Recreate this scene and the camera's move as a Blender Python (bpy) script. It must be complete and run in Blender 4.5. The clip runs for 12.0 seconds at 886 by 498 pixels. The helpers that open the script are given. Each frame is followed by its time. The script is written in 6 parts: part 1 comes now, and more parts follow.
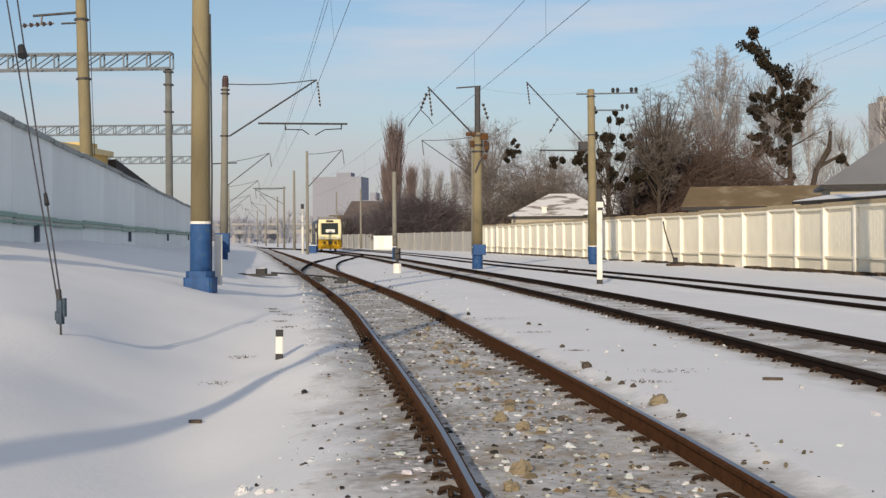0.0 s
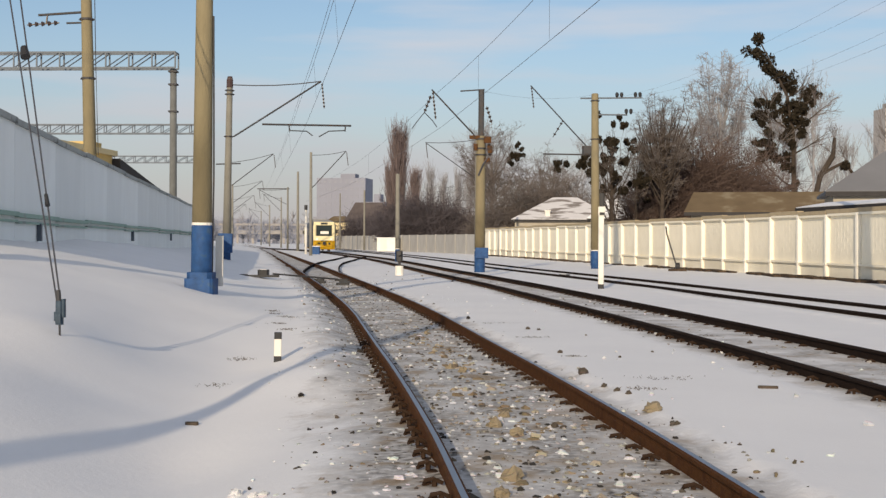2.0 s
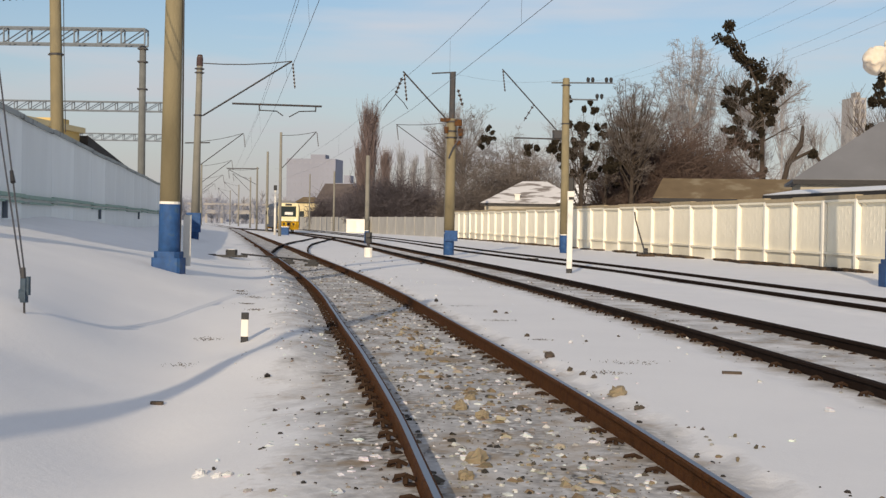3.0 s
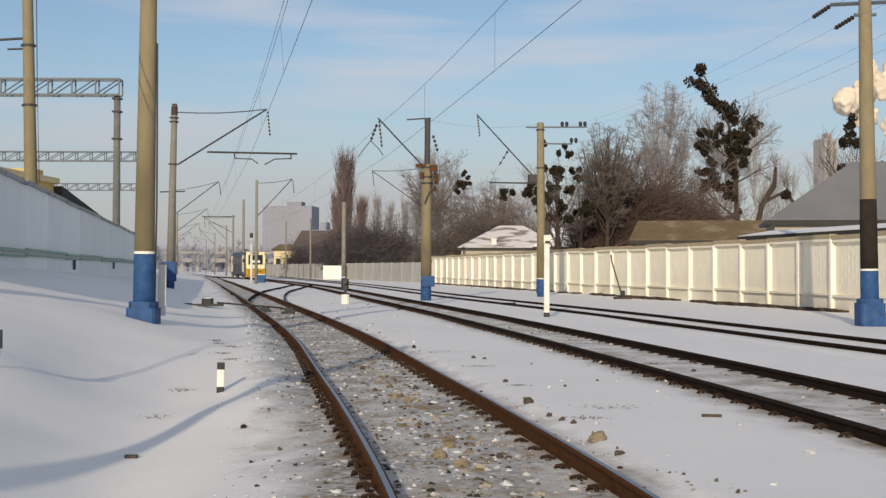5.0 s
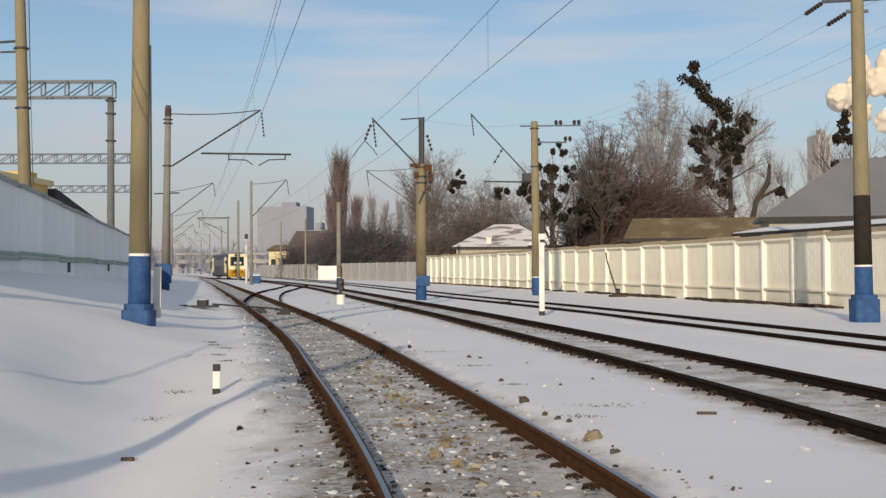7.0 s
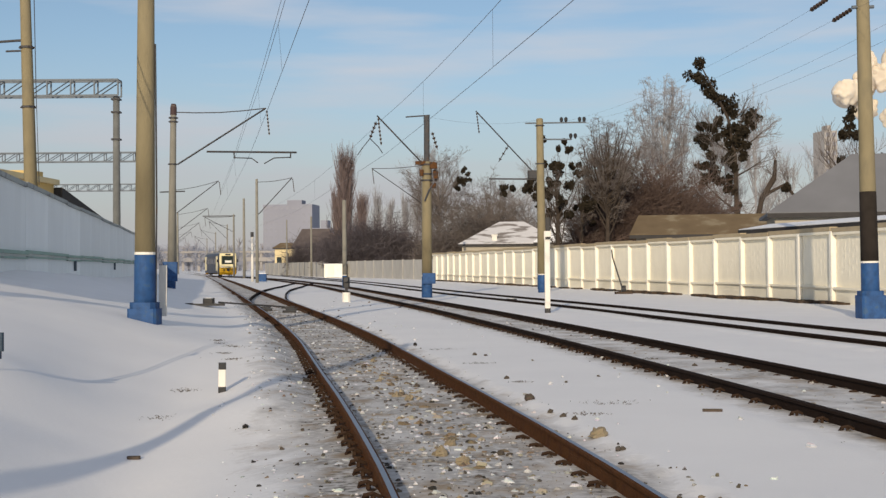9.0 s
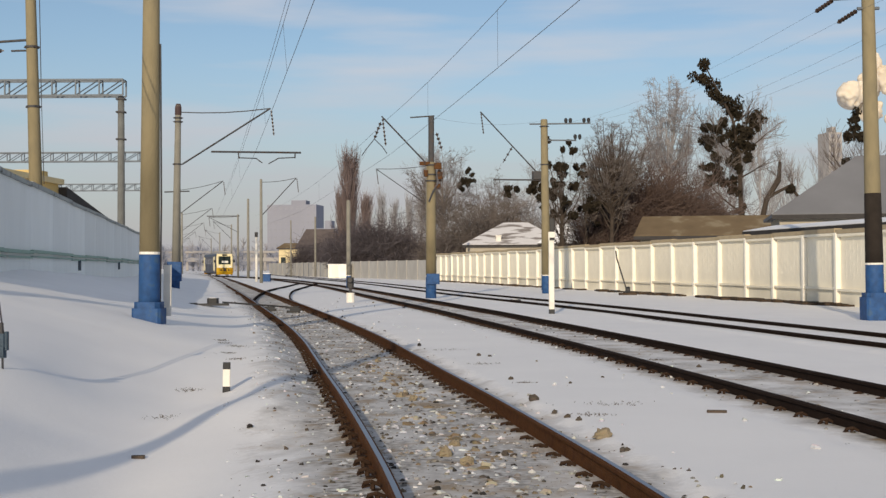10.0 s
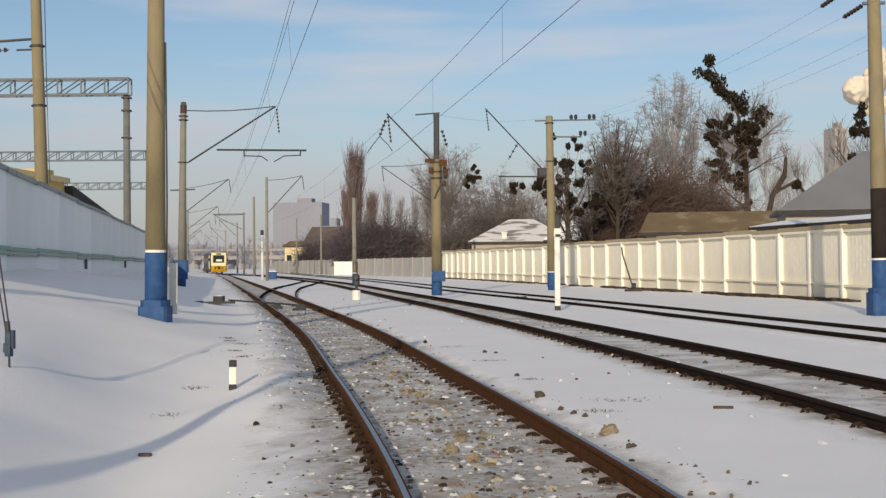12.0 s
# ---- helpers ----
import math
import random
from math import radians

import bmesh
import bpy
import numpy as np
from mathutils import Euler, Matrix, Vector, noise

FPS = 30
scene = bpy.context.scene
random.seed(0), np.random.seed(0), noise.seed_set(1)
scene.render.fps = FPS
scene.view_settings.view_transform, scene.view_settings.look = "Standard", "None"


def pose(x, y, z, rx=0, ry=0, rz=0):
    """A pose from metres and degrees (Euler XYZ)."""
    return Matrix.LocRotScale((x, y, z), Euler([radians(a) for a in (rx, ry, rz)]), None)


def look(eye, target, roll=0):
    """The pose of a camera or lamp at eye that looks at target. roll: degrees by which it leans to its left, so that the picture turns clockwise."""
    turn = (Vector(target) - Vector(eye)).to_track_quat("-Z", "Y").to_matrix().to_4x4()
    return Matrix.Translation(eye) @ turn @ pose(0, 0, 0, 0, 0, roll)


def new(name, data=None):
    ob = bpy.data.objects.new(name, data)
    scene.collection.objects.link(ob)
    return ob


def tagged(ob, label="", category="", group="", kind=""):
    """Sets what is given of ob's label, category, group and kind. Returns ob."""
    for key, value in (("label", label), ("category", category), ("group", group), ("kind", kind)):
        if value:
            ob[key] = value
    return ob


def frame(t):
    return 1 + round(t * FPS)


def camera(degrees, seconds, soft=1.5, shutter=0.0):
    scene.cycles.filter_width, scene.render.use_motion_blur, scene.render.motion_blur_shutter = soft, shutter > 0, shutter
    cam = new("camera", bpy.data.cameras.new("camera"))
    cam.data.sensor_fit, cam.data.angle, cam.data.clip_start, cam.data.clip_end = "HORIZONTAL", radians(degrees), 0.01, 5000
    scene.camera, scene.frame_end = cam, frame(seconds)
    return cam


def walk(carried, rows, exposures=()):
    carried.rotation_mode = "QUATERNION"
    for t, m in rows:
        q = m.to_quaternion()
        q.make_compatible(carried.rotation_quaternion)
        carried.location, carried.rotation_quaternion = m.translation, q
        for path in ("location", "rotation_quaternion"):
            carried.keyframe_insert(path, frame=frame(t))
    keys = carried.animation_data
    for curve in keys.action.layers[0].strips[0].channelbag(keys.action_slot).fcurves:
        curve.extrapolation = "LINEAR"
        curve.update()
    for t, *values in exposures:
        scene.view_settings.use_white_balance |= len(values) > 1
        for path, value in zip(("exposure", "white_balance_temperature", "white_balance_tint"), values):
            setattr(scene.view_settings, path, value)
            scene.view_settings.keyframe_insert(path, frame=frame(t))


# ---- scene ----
cam = camera(40.5, 12.0, soft=1.4)
walk(cam, [
    (0.0, pose(-0.068, 0.023, 1.339, 89.503, 0.357, 2.623)),
    (0.5, pose(-0.013, -0.022, 1.350, 88.931, 0.154, 3.568)),
    (1.0, pose(-0.019, -0.023, 1.376, 89.346, -0.186, 3.577)),
    (1.5, pose(-0.023, -0.006, 1.374, 89.300, -0.404, 3.236)),
    (2.0, pose(-0.006, -0.022, 1.371, 89.604, -0.256, 2.799)),
    (2.5, pose(-0.000, -0.018, 1.375, 88.913, -1.005, 2.265)),
    (3.0, pose(0.006, -0.027, 1.372, 88.787, -1.040, 1.352)),
    (3.2, pose(0.003, -0.019, 1.368, 88.330, -0.770, 1.173)),
    (4.8, pose(0.022, 0.016, 1.394, 91.102, -0.132, 0.616)),
    (5.0, pose(0.012, 0.026, 1.384, 90.951, -0.214, 0.256)),
    (5.5, pose(0.000, 0.000, 1.400, 91.267, 0.000, 0.000)),
    (6.0, pose(0.017, 0.020, 1.392, 91.335, 0.124, -0.025)),
    (6.5, pose(0.016, 0.018, 1.390, 91.154, 0.329, 0.271)),
    (7.0, pose(0.019, 0.005, 1.393, 90.914, 0.266, 0.030)),
    (7.2, pose(0.021, -0.016, 1.374, 90.893, 0.196, -0.204)),
    (9.0, pose(0.027, 0.008, 1.397, 90.793, 0.445, 0.308)),
    (9.5, pose(0.015, -0.016, 1.399, 90.756, 0.399, 0.435)),
    (10.0, pose(0.020, 0.004, 1.394, 90.826, 0.284, 0.495)),
    (10.5, pose(0.014, -0.010, 1.400, 90.986, 0.303, 0.531)),
    (11.0, pose(0.014, 0.002, 1.392, 91.017, 0.534, 0.807)),
    (11.5, pose(0.012, -0.021, 1.395, 90.873, 0.655, 0.885)),
    (12.0, pose(0.023, 0.007, 1.391, 90.692, 0.518, 0.773)),
], exposures=((0.0, 0.07, 6600, 10), (1.5, 0.07, 6700, 11), (3.0, 0.06, 6750, 11), (5.0, -0.03, 6600, 10), (12.0, -0.03, 6600, 10)))

# ---- world, sun, exposure ----
SUN_ELEVATION, SUN_BEHIND_LEFT = 16.5, 10.0
world = bpy.data.worlds.new("winter_sky")
world.use_nodes = True
scene.world = world
wn, wl = world.node_tree.nodes, world.node_tree.links
wn.clear()
w_out, w_bg = wn.new("ShaderNodeOutputWorld"), wn.new("ShaderNodeBackground")
w_sky = wn.new("ShaderNodeTexSky")
w_sky.sky_type, w_sky.sun_disc = "NISHITA", False
w_sky.sun_elevation, w_sky.sun_rotation = radians(SUN_ELEVATION), radians(180 + SUN_BEHIND_LEFT)
w_sky.air_density, w_sky.dust_density, w_sky.ozone_density = 1.0, 0.4, 2.6
w_bg.inputs["Strength"].default_value = 0.11
# thin high cloud, in long streaks
w_co, w_map, w_noise, w_ramp, w_mix = (wn.new("ShaderNode" + k) for k in ("TexCoord", "Mapping", "TexNoise", "ValToRGB", "Mix"))
w_map.inputs["Scale"].default_value = (1.5, 1.5, 12.0)
w_map.inputs["Rotation"].default_value = (0.0, radians(7), 0.0)
w_noise.inputs["Scale"].default_value, w_noise.inputs["Detail"].default_value, w_noise.inputs["Roughness"].default_value = 2.1, 5.0, 0.5
w_ramp.color_ramp.elements[0].position, w_ramp.color_ramp.elements[1].position = 0.47, 0.68
w_ramp.color_ramp.elements[0].color, w_ramp.color_ramp.elements[1].color = (0, 0, 0, 1), (0.62, 0.62, 0.62, 1)
w_mix.data_type = "RGBA"
w_mix.inputs["B"].default_value = (6.0, 6.0, 6.4, 1)
wl.new(w_co.outputs["Generated"], w_map.inputs["Vector"])
wl.new(w_map.outputs["Vector"], w_noise.inputs["Vector"])
wl.new(w_noise.outputs["Fac"], w_ramp.inputs["Fac"])
wl.new(w_ramp.outputs["Color"], w_mix.inputs["Factor"])
wl.new(w_sky.outputs["Color"], w_mix.inputs["A"])
# winter haze thickens towards the horizon
w_sep, w_hz, w_haze = wn.new("ShaderNodeSeparateXYZ"), wn.new("ShaderNodeMapRange"), wn.new("ShaderNodeMix")
w_hz.interpolation_type = "SMOOTHSTEP"
w_hz.inputs["From Min"].default_value, w_hz.inputs["From Max"].default_value = -0.02, 0.2
w_hz.inputs["To Min"].default_value, w_hz.inputs["To Max"].default_value = 0.92, 0.1
w_haze.data_type = "RGBA"
w_haze.inputs["B"].default_value = (3.8, 3.72, 4.1, 1)
wl.new(w_co.outputs["Generated"], w_sep.inputs["Vector"])
wl.new(w_sep.outputs["Z"], w_hz.inputs["Value"])
wl.new(w_hz.outputs["Result"], w_haze.inputs["Factor"])
wl.new(w_mix.outputs["Result"], w_haze.inputs["A"])
# a thin bright cloud veil added above the view to lift the shade
w_vz, w_veil = wn.new("ShaderNodeMapRange"), wn.new("ShaderNodeMix")
w_vz.interpolation_type = "SMOOTHSTEP"
w_vz.inputs["From Min"].default_value, w_vz.inputs["From Max"].default_value = 0.26, 0.6
w_vz.inputs["To Min"].default_value, w_vz.inputs["To Max"].default_value = 0.0, 0.24
w_veil.data_type = "RGBA"
w_veil.inputs["B"].default_value = (6.9, 6.9, 7.2, 1)
wl.new(w_sep.outputs["Z"], w_vz.inputs["Value"])
wl.new(w_vz.outputs["Result"], w_veil.inputs["Factor"])
wl.new(w_haze.outputs["Result"], w_veil.inputs["A"])
wl.new(w_veil.outputs["Result"], w_bg.inputs["Color"])
wl.new(w_bg.outputs["Background"], w_out.inputs["Surface"])

sun_data = bpy.data.lights.new("sun", "SUN")
sun_data.energy, sun_data.angle, sun_data.color = 3.4, radians(0.3), (1.0, 0.84, 0.62)
sun = new("sun", sun_data)
_b = radians(SUN_BEHIND_LEFT)
_e = radians(SUN_ELEVATION)
sun.matrix_world = look((-60 * math.sin(_b), -60 * math.cos(_b), 60 * math.tan(_e)), (0, 0, 0))
scene.view_settings.exposure = 0.0


# ---- materials ----
def material(name, color, rough=0.8, metal=0.0, scale=4.0, vary=0.25, bump=0.3, bump_scale=40.0, second=None, second_at=0.6, stretch=(1, 1, 1), per_object=0.0):
    """Two scales of noise over a base colour, an optional second colour in patches, and a fine bump."""
    m = bpy.data.materials.new(name)
    m.use_nodes = True
    n, l = m.node_tree.nodes, m.node_tree.links
    bsdf = n["Principled BSDF"]
    co, mp = n.new("ShaderNodeTexCoord"), n.new("ShaderNodeMapping")
    mp.inputs["Scale"].default_value = stretch
    l.new(co.outputs["Object"], mp.inputs["Vector"])
    big, fine = n.new("ShaderNodeTexNoise"), n.new("ShaderNodeTexNoise")
    big.inputs["Scale"].default_value, big.inputs["Detail"].default_value = scale, 6
    fine.inputs["Scale"].default_value, fine.inputs["Detail"].default_value = bump_scale, 4
    for k in (big, fine):
        l.new(mp.outputs["Vector"], k.inputs["Vector"])
    mul = n.new("ShaderNodeMapRange")
    mul.inputs["From Min"].default_value, mul.inputs["From Max"].default_value = 0.25, 0.75
    mul.inputs["To Min"].default_value, mul.inputs["To Max"].default_value = 1 - vary, 1 + vary
    l.new(big.outputs["Fac"], mul.inputs["Value"])
    base = n.new("ShaderNodeMix")
    base.data_type = "RGBA"
    base.inputs["A"].default_value = (*color, 1)
    base.inputs["B"].default_value = (*(second or color), 1)
    ramp = n.new("ShaderNodeMapRange")
    ramp.inputs["From Min"].default_value, ramp.inputs["From Max"].default_value = second_at - 0.04, second_at + 0.06
    l.new(fine.outputs["Fac"] if second is None else big.outputs["Fac"], ramp.inputs["Value"])
    l.new(ramp.outputs["Result"], base.inputs["Factor"])
    hsv = n.new("ShaderNodeHueSaturation")
    l.new(base.outputs["Result"], hsv.inputs["Color"])
    if per_object:
        info, pr, times = n.new("ShaderNodeObjectInfo"), n.new("ShaderNodeMapRange"), n.new("ShaderNodeMath")
        pr.inputs["To Min"].default_value, pr.inputs["To Max"].default_value = 1 - per_object, 1 + per_object
        l.new(info.outputs["Random"], pr.inputs["Value"])
        times.operation = "MULTIPLY"
        l.new(pr.outputs["Result"], times.inputs[0])
        l.new(mul.outputs["Result"], times.inputs[1])
        l.new(times.outputs["Value"], hsv.inputs["Value"])
    else:
        l.new(mul.outputs["Result"], hsv.inputs["Value"])
    l.new(hsv.outputs["Color"], bsdf.inputs["Base Color"])
    bsdf.inputs["Roughness"].default_value, bsdf.inputs["Metallic"].default_value = rough, metal
    if rough > 0.8:
        bsdf.inputs["Specular IOR Level"].default_value = 0.12
    if bump:
        b = n.new("ShaderNodeBump")
        b.inputs["Strength"].default_value, b.inputs["Distance"].default_value = bump, 0.02
        l.new(fine.outputs["Fac"], b.inputs["Height"])
        l.new(b.outputs["Normal"], bsdf.inputs["Normal"])
    return m


def snow_ground_material():
    m = bpy.data.materials.new("snow_and_ballast")
    m.use_nodes = True
    n, l = m.node_tree.nodes, m.node_tree.links
    bsdf = n["Principled BSDF"]
    co = n.new("ShaderNodeTexCoord")
    tex = {}
    for key, scale, detail in (("drift", 0.7, 5), ("grain", 18.0, 5), ("stone", 13.0, 7), ("brown", 2.6, 5), ("patch", 1.6, 6), ("fine", 90.0, 2)):
        tex[key] = n.new("ShaderNodeTexNoise")
        tex[key].inputs["Scale"].default_value, tex[key].inputs["Detail"].default_value = scale, detail
        l.new(co.outputs["Object"], tex[key].inputs["Vector"])
    mask = n.new("ShaderNodeAttribute")
    mask.attribute_name = "ballast"
    snow = n.new("ShaderNodeMix")
    snow.data_type = "RGBA"
    snow.inputs["A"].default_value, snow.inputs["B"].default_value = (0.835, 0.828, 0.82, 1), (0.742, 0.737, 0.738, 1)
    l.new(tex["drift"].outputs["Fac"], snow.inputs["Factor"])
    stone = n.new("ShaderNodeValToRGB")
    e = stone.color_ramp.elements
    e[0].position, e[0].color = 0.34, (0.09, 0.08, 0.07, 1)
    e[1].position, e[1].color = 0.66, (0.60, 0.59, 0.58, 1)
    mid = e.new(0.45)
    mid.color = (0.33, 0.31, 0.285, 1)
    l.new(tex["stone"].outputs["Fac"], stone.inputs["Fac"])
    earth = n.new("ShaderNodeMix")
    earth.data_type = "RGBA"
    earth.inputs["B"].default_value = (0.25, 0.17, 0.085, 1)
    where = n.new("ShaderNodeMapRange")
    where.inputs["From Min"].default_value, where.inputs["From Max"].default_value = 0.53, 0.64
    where.inputs["To Max"].default_value = 0.75
    l.new(tex["brown"].outputs["Fac"], where.inputs["Value"])
    l.new(where.outputs["Result"], earth.inputs["Factor"])
    l.new(stone.outputs["Color"], earth.inputs["A"])
    add = n.new("ShaderNodeMath")
    add.operation = "ADD"
    l.new(mask.outputs["Fac"], add.inputs[0])
    both = n.new("ShaderNodeMath")
    both.operation = "MULTIPLY_ADD"
    both.inputs[1].default_value, both.inputs[2].default_value = 0.9, -0.45
    l.new(tex["patch"].outputs["Fac"], both.inputs[0])
    l.new(both.outputs["Value"], add.inputs[1])
    add2 = n.new("ShaderNodeMath")
    add2.operation = "MULTIPLY_ADD"
    add2.inputs[1].default_value = 0.5
    l.new(tex["stone"].outputs["Fac"], add2.inputs[0])
    l.new(add.outputs["Value"], add2.inputs[2])
    cut = n.new("ShaderNodeMapRange")
    cut.inputs["From Min"].default_value, cut.inputs["From Max"].default_value = 0.55, 0.95
    l.new(add2.outputs["Value"], cut.inputs["Value"])
    mix = n.new("ShaderNodeMix")
    mix.data_type = "RGBA"
    l.new(cut.outputs["Result"], mix.inputs["Factor"])
    l.new(snow.outputs["Result"], mix.inputs["A"])
    l.new(earth.outputs["Result"], mix.inputs["B"])
    l.new(mix.outputs["Result"], bsdf.inputs["Base Color"])
    bsdf.inputs["Roughness"].default_value = 0.7
    bsdf.inputs["Specular IOR Level"].default_value = 0.25
    h = n.new("ShaderNodeMath")
    h.operation = "MULTIPLY_ADD"
    h.inputs[1].default_value = 0.6
    l.new(tex["fine"].outputs["Fac"], h.inputs[0])
    l.new(tex["grain"].outputs["Fac"], h.inputs[2])
    dents = n.new("ShaderNodeMath")
    dents.operation = "MULTIPLY_ADD"
    dents.inputs[1].default_value = 3.0
    l.new(tex["patch"].outputs["Fac"], dents.inputs[0])
    l.new(h.outputs["Value"], dents.inputs[2])
    gravel = n.new("ShaderNodeMath")
    gravel.operation = "MULTIPLY_ADD"
    l.new(tex["stone"].outputs["Fac"], gravel.inputs[0])
    rough = n.new("ShaderNodeMath")
    rough.operation = "MULTIPLY"
    rough.inputs[1].default_value = 3.0
    l.new(cut.outputs["Result"], rough.inputs[0])
    l.new(rough.outputs["Value"], gravel.inputs[1])
    l.new(dents.outputs["Value"], gravel.inputs[2])
    b = n.new("ShaderNodeBump")
    b.inputs["Strength"].default_value, b.inputs["Distance"].default_value = 0.2, 0.014
    l.new(gravel.outputs["Value"], b.inputs["Height"])
    l.new(b.outputs["Normal"], bsdf.inputs["Normal"])
    return m


M_GROUND = snow_ground_material()
M_SNOW = material("snow", (0.80, 0.81, 0.83), 0.75, 0, 3, 0.05, 0.4, 30)
M_RAIL_RUST = material("rail_rust", (0.088, 0.036, 0.012), 0.88, 0.0, 9, 0.4, 0.6, 60, (0.055, 0.021, 0.008), 0.55)
M_RAIL_DARK = material("dark_rail_rust", (0.018, 0.010, 0.007), 0.9, 0.0, 9, 0.3, 0.6, 60, (0.016, 0.010, 0.007), 0.58)
M_RAIL_TOP = material("polished_rail_head", (0.26, 0.28, 0.32), 0.42, 0.9, 2, 0.15, 0.1, 60, stretch=(1, 0.1, 1))
M_SLEEPER = material("old_sleeper", (0.09, 0.07, 0.055), 0.9, 0, 5, 0.3, 0.8, 40)
M_CONCRETE = material("pole_concrete", (0.235, 0.198, 0.122), 0.9, 0, 1.6, 0.28, 0.5, 35, (0.175, 0.15, 0.098), 0.58, (1, 1, 0.35), 0.08)
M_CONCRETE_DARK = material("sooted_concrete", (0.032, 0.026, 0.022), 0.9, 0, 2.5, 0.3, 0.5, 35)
M_BLUE = material("blue_paint", (0.015, 0.07, 0.205), 0.7, 0, 5, 0.4, 0.4, 30, (0.03, 0.07, 0.14), 0.62)
M_BLUE_GREY = material("weathered_blue_grey_paint", (0.03, 0.055, 0.085), 0.6, 0.2, 12, 0.3, 0.4, 40)
M_WHITE = material("white_paint", (0.78, 0.75, 0.68), 0.7, 0, 4, 0.08, 0.3, 30)
M_BLACK = material("black_paint", (0.02, 0.02, 0.022), 0.6, 0, 6, 0.2, 0.2, 40)
M_STEEL = material("weathered_steel", (0.055, 0.055, 0.06), 0.7, 0.3, 6, 0.25, 0.4, 40, (0.06, 0.04, 0.03), 0.6)
M_GALV = material("grey_girder_paint", (0.11, 0.13, 0.155), 0.6, 0.3, 4, 0.2, 0.3, 30)
M_WIRE = material("wire", (0.10, 0.10, 0.11), 0.5, 0.6, 3, 0.1, 0)
M_PORCELAIN = material("insulator", (0.045, 0.03, 0.025), 0.3, 0, 4, 0.2, 0.1, 30)
M_FENCE = material("whitewashed_concrete", (0.90, 0.84, 0.69), 0.85, 0, 0.9, 0.1, 0.5, 25, (0.84, 0.77, 0.61), 0.62, (1, 1, 0.4), 0.04)
M_FENCE_POST = material("whitewashed_post", (0.90, 0.86, 0.76), 0.85, 0, 1.5, 0.08, 0.4, 25)
M_FENCE_CAP = material("weathered_coping", (0.44, 0.36, 0.24), 0.9, 0, 1.2, 0.2, 0.5, 20, (0.33, 0.27, 0.19), 0.58)
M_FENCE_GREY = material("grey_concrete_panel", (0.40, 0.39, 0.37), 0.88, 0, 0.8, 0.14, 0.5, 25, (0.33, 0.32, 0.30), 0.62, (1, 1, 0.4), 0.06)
M_FENCE_LEFT = material("pale_grey_wall", (0.83, 0.86, 0.85), 0.85, 0, 0.45, 0.1, 0.5, 25, (0.74, 0.78, 0.77), 0.62, (1, 1, 0.3), 0.05)
M_GREEN = material("pale_green_rail", (0.28, 0.40, 0.34), 0.8, 0, 3, 0.2, 0.4, 30, (0.2, 0.22, 0.2), 0.6)
M_POST_GREY = material("grey_post_concrete", (0.16, 0.165, 0.16), 0.9, 0, 1.5, 0.2, 0.4, 30)
# this grey stands in for haze on far poles; pole_b is simply grey
M_POST_FAR = material("pale_grey_pole_concrete", (0.23, 0.22, 0.19), 0.9, 0, 1.5, 0.15, 0.3, 30, per_object=0.1)
M_COPING = material("grimy_coping", (0.36, 0.38, 0.37), 0.9, 0, 1.2, 0.25, 0.5, 20, (0.10, 0.10, 0.095), 0.60)
M_FITTING = material("rusty_fitting", (0.12, 0.055, 0.022), 0.85, 0.1, 7, 0.35, 0.4, 40, (0.05, 0.035, 0.028), 0.55)
M_DIRT = material("dark_earth", (0.07, 0.05, 0.035), 0.95, 0, 3, 0.4, 0.8, 20)


# ---- mesh helpers ----
def part(name, bm, mat, parent=None, label="", smooth=False):
    me = bpy.data.meshes.new(name)
    bm.to_mesh(me)
    bm.free()
    for k in (mat if isinstance(mat, (list, tuple)) else [mat]):
        me.materials.append(k)
    if smooth:
        me.polygons.foreach_set("use_smooth", [True] * len(me.polygons))
    ob = new(name, me)
    if parent is not None:
        ob.parent = parent
    if label:
        tagged(ob, label)
    return ob


def thing(name, m, label, category, group="", kind=""):
    ob = new(name)
    ob.matrix_basis = m
    return tagged(ob, label, category, group, kind)


def box(bm, c, s, m=None, mat=0, bevel=0.0):
    """A box with centre c and size s, with chamfered upright edges where bevel is given."""
    x, y, z = s[0] / 2, s[1] / 2, s[2] / 2
    if bevel:
        k = bevel
        ring = [(-x + k, -y), (x - k, -y), (x, -y + k), (x, y - k), (x - k, y), (-x + k, y), (-x, y - k), (-x, -y + k)]
    else:
        ring = [(-x, -y), (x, -y), (x, y), (-x, y)]
    pts = []
    for zz in (-z, z):
        for px, py in ring:
            v = Vector((c[0] + px, c[1] + py, c[2] + zz))
            pts.append(bm.verts.new(m @ v if m else v))
    n = len(ring)
    fs = [bm.faces.new(pts[:n][::-1]), bm.faces.new(pts[n:])]
    fs += [bm.faces.new((pts[i], pts[(i + 1) % n], pts[n + (i + 1) % n], pts[n + i])) for i in range(n)]
    for f in fs:
        f.material_index = mat
    return fs


def rod(bm, a, b, r, n=6, r2=None, mat=0, caps=True):
    """A round or angular bar from a to b."""
    a, b = Vector(a), Vector(b)
    r2 = r if r2 is None else r2
    q = (b - a).to_track_quat("Z", "Y")
    rings = []
    for c, k in ((a, r), (b, r2)):
        rings.append([bm.verts.new(c + q @ Vector((k * math.cos(2 * math.pi * i / n), k * math.sin(2 * math.pi * i / n), 0))) for i in range(n)])
    fs = [bm.faces.new((rings[0][i], rings[0][(i + 1) % n], rings[1][(i + 1) % n], rings[1][i])) for i in range(n)]
    if caps:
        fs += [bm.faces.new(rings[0][::-1]), bm.faces.new(rings[1])]
    for f in fs:
        f.material_index = mat
    return fs


